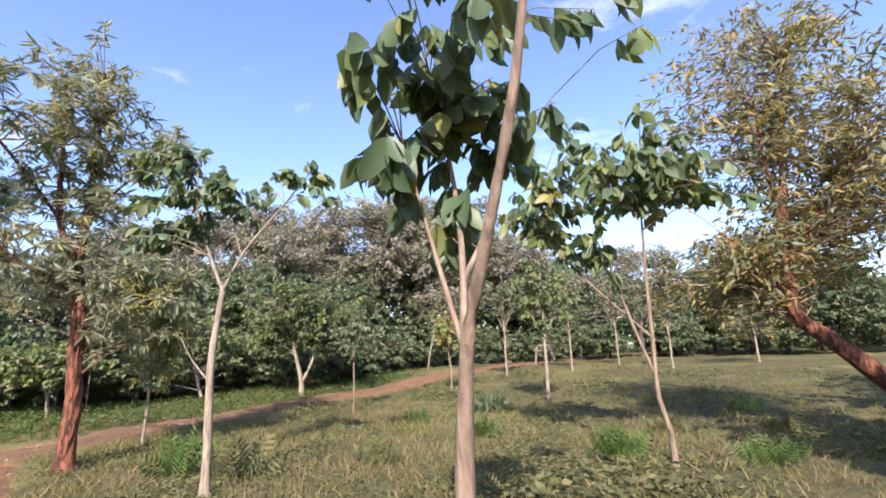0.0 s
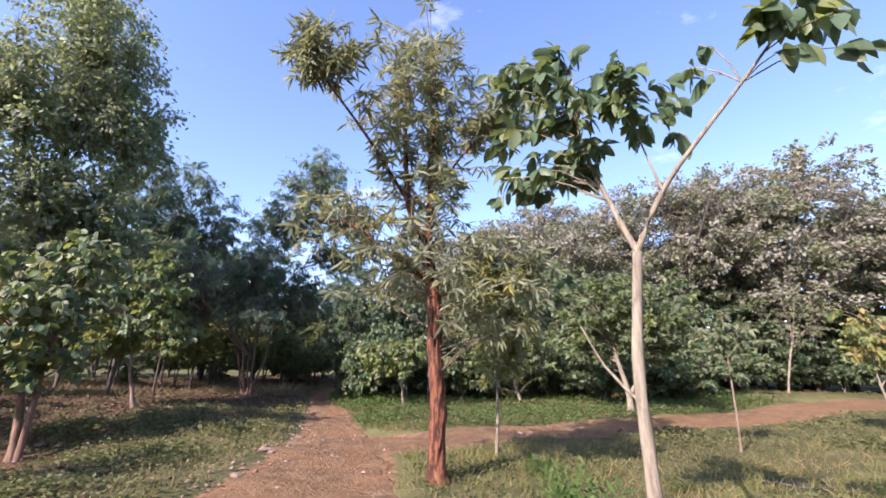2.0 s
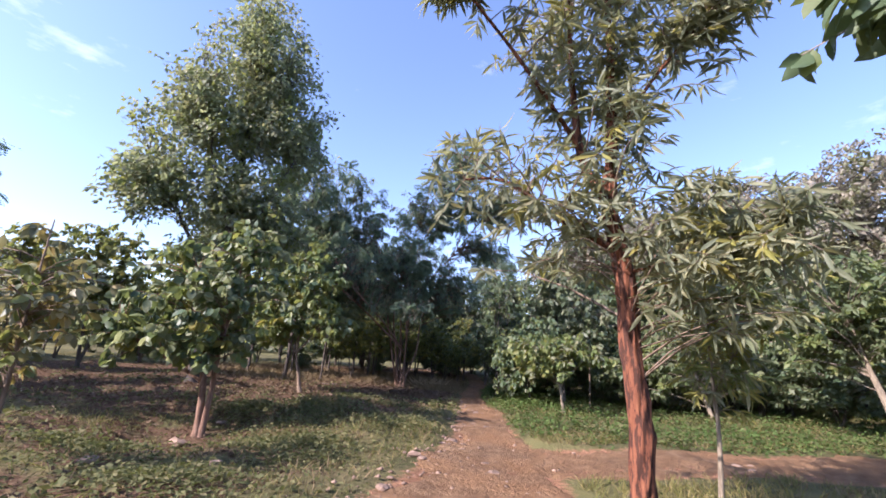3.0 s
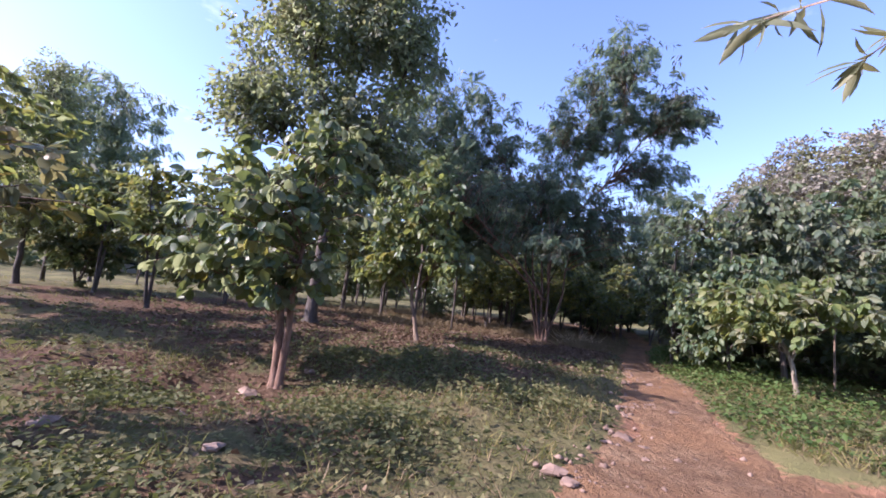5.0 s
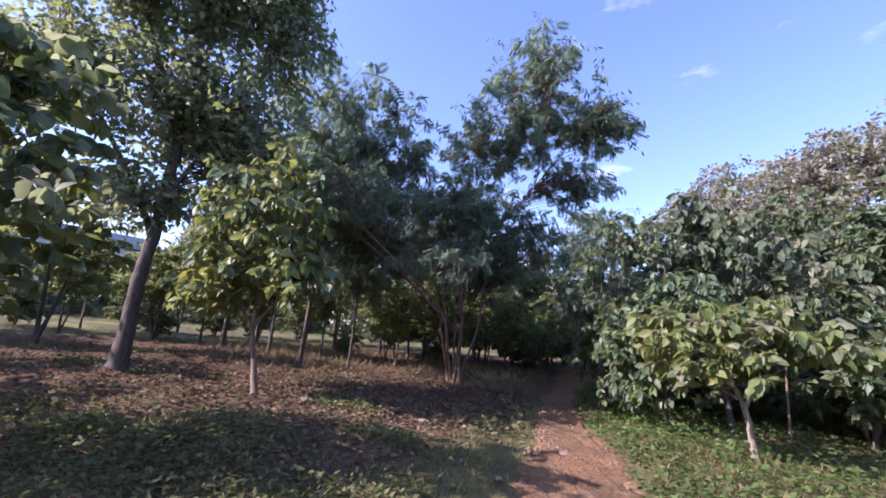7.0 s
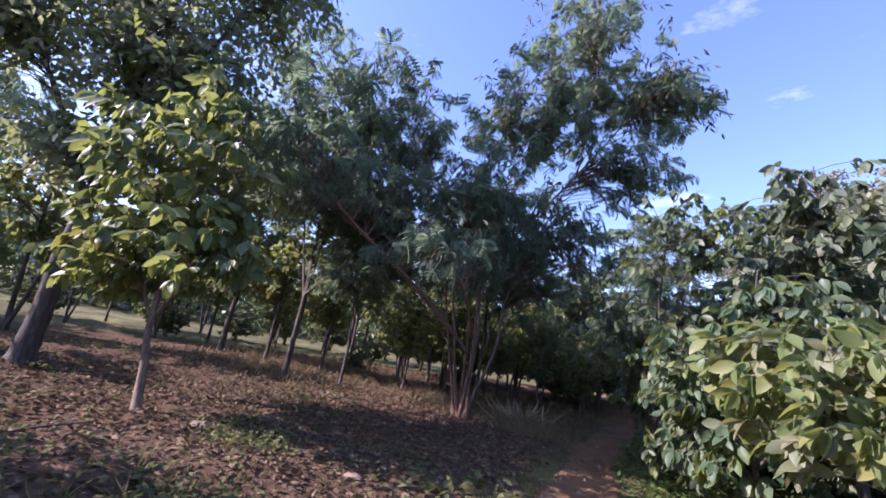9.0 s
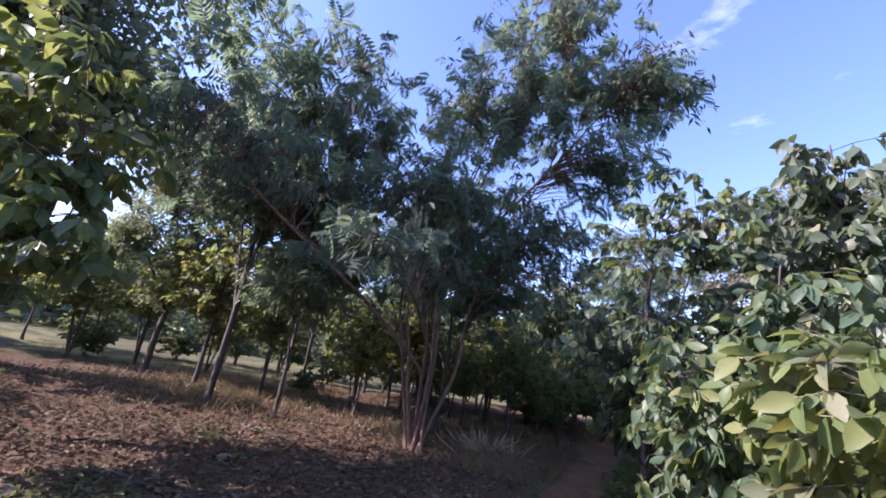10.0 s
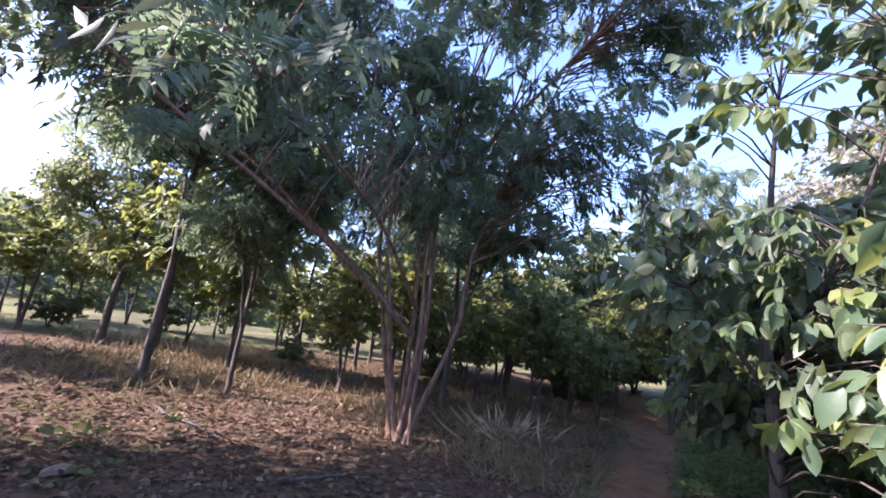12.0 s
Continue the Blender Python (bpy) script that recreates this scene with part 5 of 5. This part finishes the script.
def fallen_leaves():
    rng = np.random.default_rng(74)
    n = 40000
    x, y = rng.normal(-10.5, 3.6, n), rng.normal(12.5, 4.2, n)
    p = litter_at(x, y) * step01((off_trail(x, y) + 0.15) / 0.3)
    ok = rng.random(n) < p
    x, y = x[ok], y[ok]
    n = len(x)
    z = ground_z(x, y) + 0.006 + 0.02 * rng.random(n)
    d = rng.standard_normal((n, 3)) * np.array([1, 1, 0.18])
    v, f = leaf_arrays("diamond", np.stack([x, y, z], 1), d, 0.035 + 0.06 * rng.random(n), rng.normal(0, 0.7, n))
    tagged(soup("fallen_leaves", v, f, LITTER, None), "brown fallen leaves covering the ground under the trees", "leaf litter", kind="stuff")


def clods():
    """Loose clods and gravel on the stony side of the main trail."""
    rng = np.random.default_rng(75)
    n = 5200
    i = rng.integers(0, len(LINE_MAIN), n)
    ok = (LINE_MAIN[i, 1] > 2.5) & (LINE_MAIN[i, 1] < 16)
    i = i[ok]
    n = len(i)
    off = np.where(rng.random(n) < 0.7, rng.normal(-0.38, 0.16, n), rng.uniform(-0.6, 0.6, n))
    x, y = LINE_MAIN[i, 0] + off * LINE_MAIN[i, 2], LINE_MAIN[i, 1] + rng.normal(0, 0.1, n)
    size = 0.008 + 0.03 * rng.random(n) ** 2.5
    z = ground_z(x, y) + 0.026
    oct_v = np.array([(1, 0, 0), (0, 1, 0), (-1, 0, 0), (0, -1, 0), (0, 0, 0.7), (0, 0, -0.7)], float)
    oct_f = np.array([(0, 1, 4), (1, 2, 4), (2, 3, 4), (3, 0, 4), (1, 0, 5), (2, 1, 5), (3, 2, 5), (0, 3, 5)])
    v = oct_v[None] * (size[:, None] * (0.6 + 0.8 * rng.random((n, 6))))[..., None]
    ca, sa = np.cos(rng.random(n) * 6.28)[:, None], np.sin(rng.random(n) * 6.28)[:, None]
    v = np.stack([v[..., 0] * ca - v[..., 1] * sa, v[..., 0] * sa + v[..., 1] * ca, v[..., 2]], -1) + np.stack([x, y, z], 1)[:, None]
    f = oct_f[None] + (np.arange(n) * 6)[:, None, None]
    tagged(soup("gravel", v.reshape(-1, 3), f.reshape(-1, 3), STONE, None), "loose pinkish clods and gravel on the dirt trail", "gravel", kind="stuff")


clods()
grass()
weeds()
bank_cover()
herbs()
dry_verge()
fallen_leaves()


def tuft(name, label, at, count, length, mat, seed, up=0.9, kind="narrow", wide=0.06, category="plant"):
    rng = np.random.default_rng(seed)
    root = new(name)
    root.location = (at[0], at[1], ground_z(*at) - 0.01)
    tagged(root, label, category)
    p = rng.normal(0, wide, (count, 3)) * np.array([1, 1, 0])
    d = rng.standard_normal((count, 3)) * np.array([0.5, 0.5, 0.15]) + np.array([0, 0, up])
    v, f = leaf_arrays(kind, p, d, length * (0.6 + 0.6 * rng.random(count)), rng.random(count) * 6.28)
    tagged(soup("foliage", v, f, mat, root, True), kind="stuff")
    return root


tuft("bush", "low dark green bush in the grass", (4.5, 8.9), 160, 0.42, LEAF_WOOD, 81, 0.8, "narrow", 0.2)
tuft("fern", "bright green feathery plant in the grass", (3.8, 4.3), 50, 0.38, HERB, 82, 0.9, "feather", 0.08)
tuft("fern", "arching green fern-like plant beside the slender tree", (-1.0, 6.6), 26, 0.5, HERB, 83, 0.55, "feather", 0.1)
tuft("fern", "arching green fern-like plant in the grass", (-0.3, 6.0), 22, 0.45, WEED, 84, 0.6, "feather", 0.1)
tuft("weed", "small yellow-green weed in the grass", (8.1, 5.8), 40, 0.3, LEAF_FRESH, 85, 0.8, "broad", 0.08)
for k, (x, y, length) in enumerate(((6.7, 4.3, 0.34), (4.9, 3.3, 0.3), (5.6, 5.2, 0.3), (3.0, 6.4, 0.32), (2.2, 3.9, 0.26), (-1.5, 4.2, 0.26), (1.2, 5.6, 0.3), (-1.3, 8.3, 0.3), (7.8, 7.4, 0.32), (2.6, 8.2, 0.3), (0.3, 8.1, 0.26))):
    tuft("fern", "low bright green fern-like plant among the grass", (x, y), 34, length, HERB if k % 2 else WEED, 110 + k, 0.7, "feather", 0.1)
tuft("straw_pile", "pile of pale dry straw beside the trail", (-12.0, 18.5), 260, 0.6, STRAW, 86, 0.14, "grass", 0.28, "dry grass")


# ---- stones, a bench and twigs on the ground ----
def stone(at, size, seed):
    rng = np.random.default_rng(seed)
    bm = bmesh.new()
    bmesh.ops.create_icosphere(bm, subdivisions=2, radius=1.0)
    a, b = rng.random(3) * 6, rng.random(3) * 6
    for v in bm.verts:
        n = v.co.normalized()
        k = 1 + 0.22 * math.sin(3 * n.x + a[0]) * math.cos(3 * n.y + a[1]) + 0.12 * math.sin(6 * n.z + 5 * n.x + a[2]) + rng.normal(0, 0.05)
        v.co = Vector((n.x * size * (0.8 + 0.12 * b[0]), n.y * size * (0.7 + 0.08 * b[1]), n.z * size * 0.45)) * k
    me = bpy.data.meshes.new("stone")
    bm.to_mesh(me)
    bm.free()
    me.materials.append(STONE)
    ob = new("stone", me)
    ob.location = (at[0], at[1], ground_z(*at) + TRAIL_DIP * 0.3 + size * 0.12)
    ob.rotation_euler = (0, 0, rng.random() * 6)
    return tagged(ob, "rough pinkish stone half sunk in the trail", "stone", "stones on the trail")


stone_rng = np.random.default_rng(95)
for k in range(34):
    i = int(np.argmin(np.abs(LINE_MAIN[:, 1] - stone_rng.uniform(4.5, 13.5))))
    x, y, w = LINE_MAIN[i]
    side = -0.42 + 0.3 * stone_rng.standard_normal()
    stone((x + side * w, y + stone_rng.normal(0, 0.1)), 0.025 + 0.06 * stone_rng.random() ** 2, 300 + k)
for k in range(16):
    i = int(stone_rng.integers(5, 60))
    x, y, w = LINE_EAST[i]
    stone((x + stone_rng.normal(0, 0.3) * w, y + stone_rng.normal(0, 0.25) * w), 0.02 + 0.05 * stone_rng.random() ** 2, 400 + k)


def bank_stone(at, size, seed, label):
    ob = stone(at, size, seed)
    ob.location.z = ground_z(*at) + size * 0.2
    return tagged(ob, label, "stone", "stones on the bank")


for k, (at, size) in enumerate((((-9.05, 7.25), 0.13), ((-7.4, 5.5), 0.08), ((-9.5, 8.2), 0.09), ((-10.3, 11.5), 0.11), ((-8.9, 12.6), 0.07), ((-11.6, 13.4), 0.08), ((-6.6, 6.4), 0.06))):
    bank_stone(at, size, 500 + k, "pale weathered stone lying on the brown bank")


def fallen_branch(at, length, turn, seed):
    """A dead branch on the ground: a crooked stem and three side twigs."""
    rng = np.random.default_rng(seed)
    root = new("fallen_branch")
    root.location = (at[0], at[1], ground_z(*at))
    tagged(root, "dry grey fallen branch lying on the ground", "branch", "fallen branches")
    s = np.linspace(-0.5, 0.5, 9) * length
    x, y = s * math.cos(turn) + rng.normal(0, 0.012, 9), s * math.sin(turn) + rng.normal(0, 0.012, 9) + 0.05 * np.sin(s * 3)
    z = np.array([ground_z(at[0] + a, at[1] + b) for a, b in zip(x, y)]) - root.location.z + 0.02 + np.abs(rng.normal(0, 0.008, 9))
    line = np.stack([x, y, z], 1)
    soup("stem", *tube(line, np.linspace(0.018, 0.006, 9), 6, rng, 0.1), BARK_GREY, root, True)
    for k in (3, 5, 6):
        way = np.array([math.cos(turn + rng.choice((-0.8, 0.8))), math.sin(turn + rng.choice((-0.8, 0.8))), 0.25]) * length * 0.22
        soup("twig", *tube([line[k], line[k] + way * 0.5 + (0, 0, 0.015), line[k] + way], [0.007, 0.005, 0.002], 5), BARK_GREY, root, True)
    return root


for k, (at, length, turn) in enumerate((((-8.2, 6.2), 1.1, 0.3), ((-9.9, 10.2), 0.9, 2.1), ((-10.4, 12.5), 1.2, 0.9), ((-8.9, 13.9), 0.8, 2.7), ((-12.9, 14.3), 1.3, 0.2), ((1.6, 8.6), 1.3, -0.35), ((-11.0, 15.2), 0.7, 1.4))):
    fallen_branch(at, length, turn, 600 + k)


def box_part(name, size, m, material, parent):
    bm = bmesh.new()
    bmesh.ops.create_cube(bm, size=1.0, matrix=m @ Matrix.Diagonal((*size, 1)))
    bmesh.ops.bevel(bm, geom=list(bm.edges), offset=0.008, segments=1, affect="EDGES")
    me = bpy.data.meshes.new(name)
    bm.to_mesh(me)
    bm.free()
    me.materials.append(material)
    ob = new(name, me)
    ob.parent = parent
    return ob


bench = new("bench")
bench.location = (13.0, 19.2, ground_z(13.0, 19.2))
bench.rotation_euler = (0, 0, radians(-32))
tagged(bench, "rough timber bench with splayed legs in the clearing", "bench")
box_part("plank", (1.05, 0.26, 0.05), Matrix.Translation((0, 0, 0.72)), TIMBER, bench)
for x, lean in ((-0.42, 8), (0.42, -14)):
    box_part("leg", (0.09, 0.09, 0.95), Matrix.Translation((x, 0, 0.44)) @ Matrix.Rotation(radians(lean), 4, "Y"), TIMBER, bench)
box_part("backrest", (0.8, 0.04, 0.08), Matrix.Translation((0.1, 0.1, 0.98)), TIMBER, bench)
box_part("post", (0.09, 0.09, 0.5), Matrix.Translation((0.3, 0.1, 0.9)), TIMBER, bench)


# ---- far woods and a far building ----
def far_woods():
    rng = np.random.default_rng(91)
    pieces = []
    n = 75000
    ang = rng.random(n) * 2 * math.pi
    r = 42 + 34 * rng.random(n)
    top = 3.2 + 2.2 * np.sin(ang * 7) * np.cos(ang * 3 + 1) + 1.6 * np.sin(ang * 19 + 2)
    top = 2.4 + np.clip(top, 1.8, None) + 0.05 * (r - 42)
    h = top * rng.random(n) ** 0.8
    x, y = -4 + r * np.cos(ang), 10 + r * np.sin(ang)
    d = rng.standard_normal((n, 3)) * np.array([1, 1, 0.5])
    v, f = leaf_arrays("diamond", np.stack([x, y, ground_z(x, y) + h], 1), d, 0.6 + 0.8 * rng.random(n), rng.normal(0, 1.4, n))
    tagged(soup("far_woods", v, f, LEAF_WOOD, None), "belt of distant woodland closing the view", "woods", kind="stuff")


far_woods()


def building():
    root = new("house")
    root.location = (-61.0, 11.0, ground_z(-61.0, 11.0))
    root.rotation_euler = (0, 0, radians(4))
    tagged(root, "distant two-storey house with pale walls and a grey roof", "house")
    box_part("wall", (9, 16, 6.6), Matrix.Translation((0, 0, 3.3)), WALL, root)
    box_part("roof", (10.4, 17.4, 0.5), Matrix.Translation((0, 0, 6.9)), ROOFING, root)
    box_part("roof", (7.0, 12.0, 1.0), Matrix.Translation((0, 0, 7.6)), ROOFING, root)
    for y in (-6.0, -3.6, -1.2, 1.2, 3.6, 6.0):
        for z in (1.6, 4.8):
            window = box_part("window", (0.12, 1.3, 1.4), Matrix.Translation((4.52, y, z)), PANE, root)
            box_part("sill", (0.25, 1.6, 0.12), Matrix.Translation((4.56, y, z - 0.78)), WALL, window)


building()
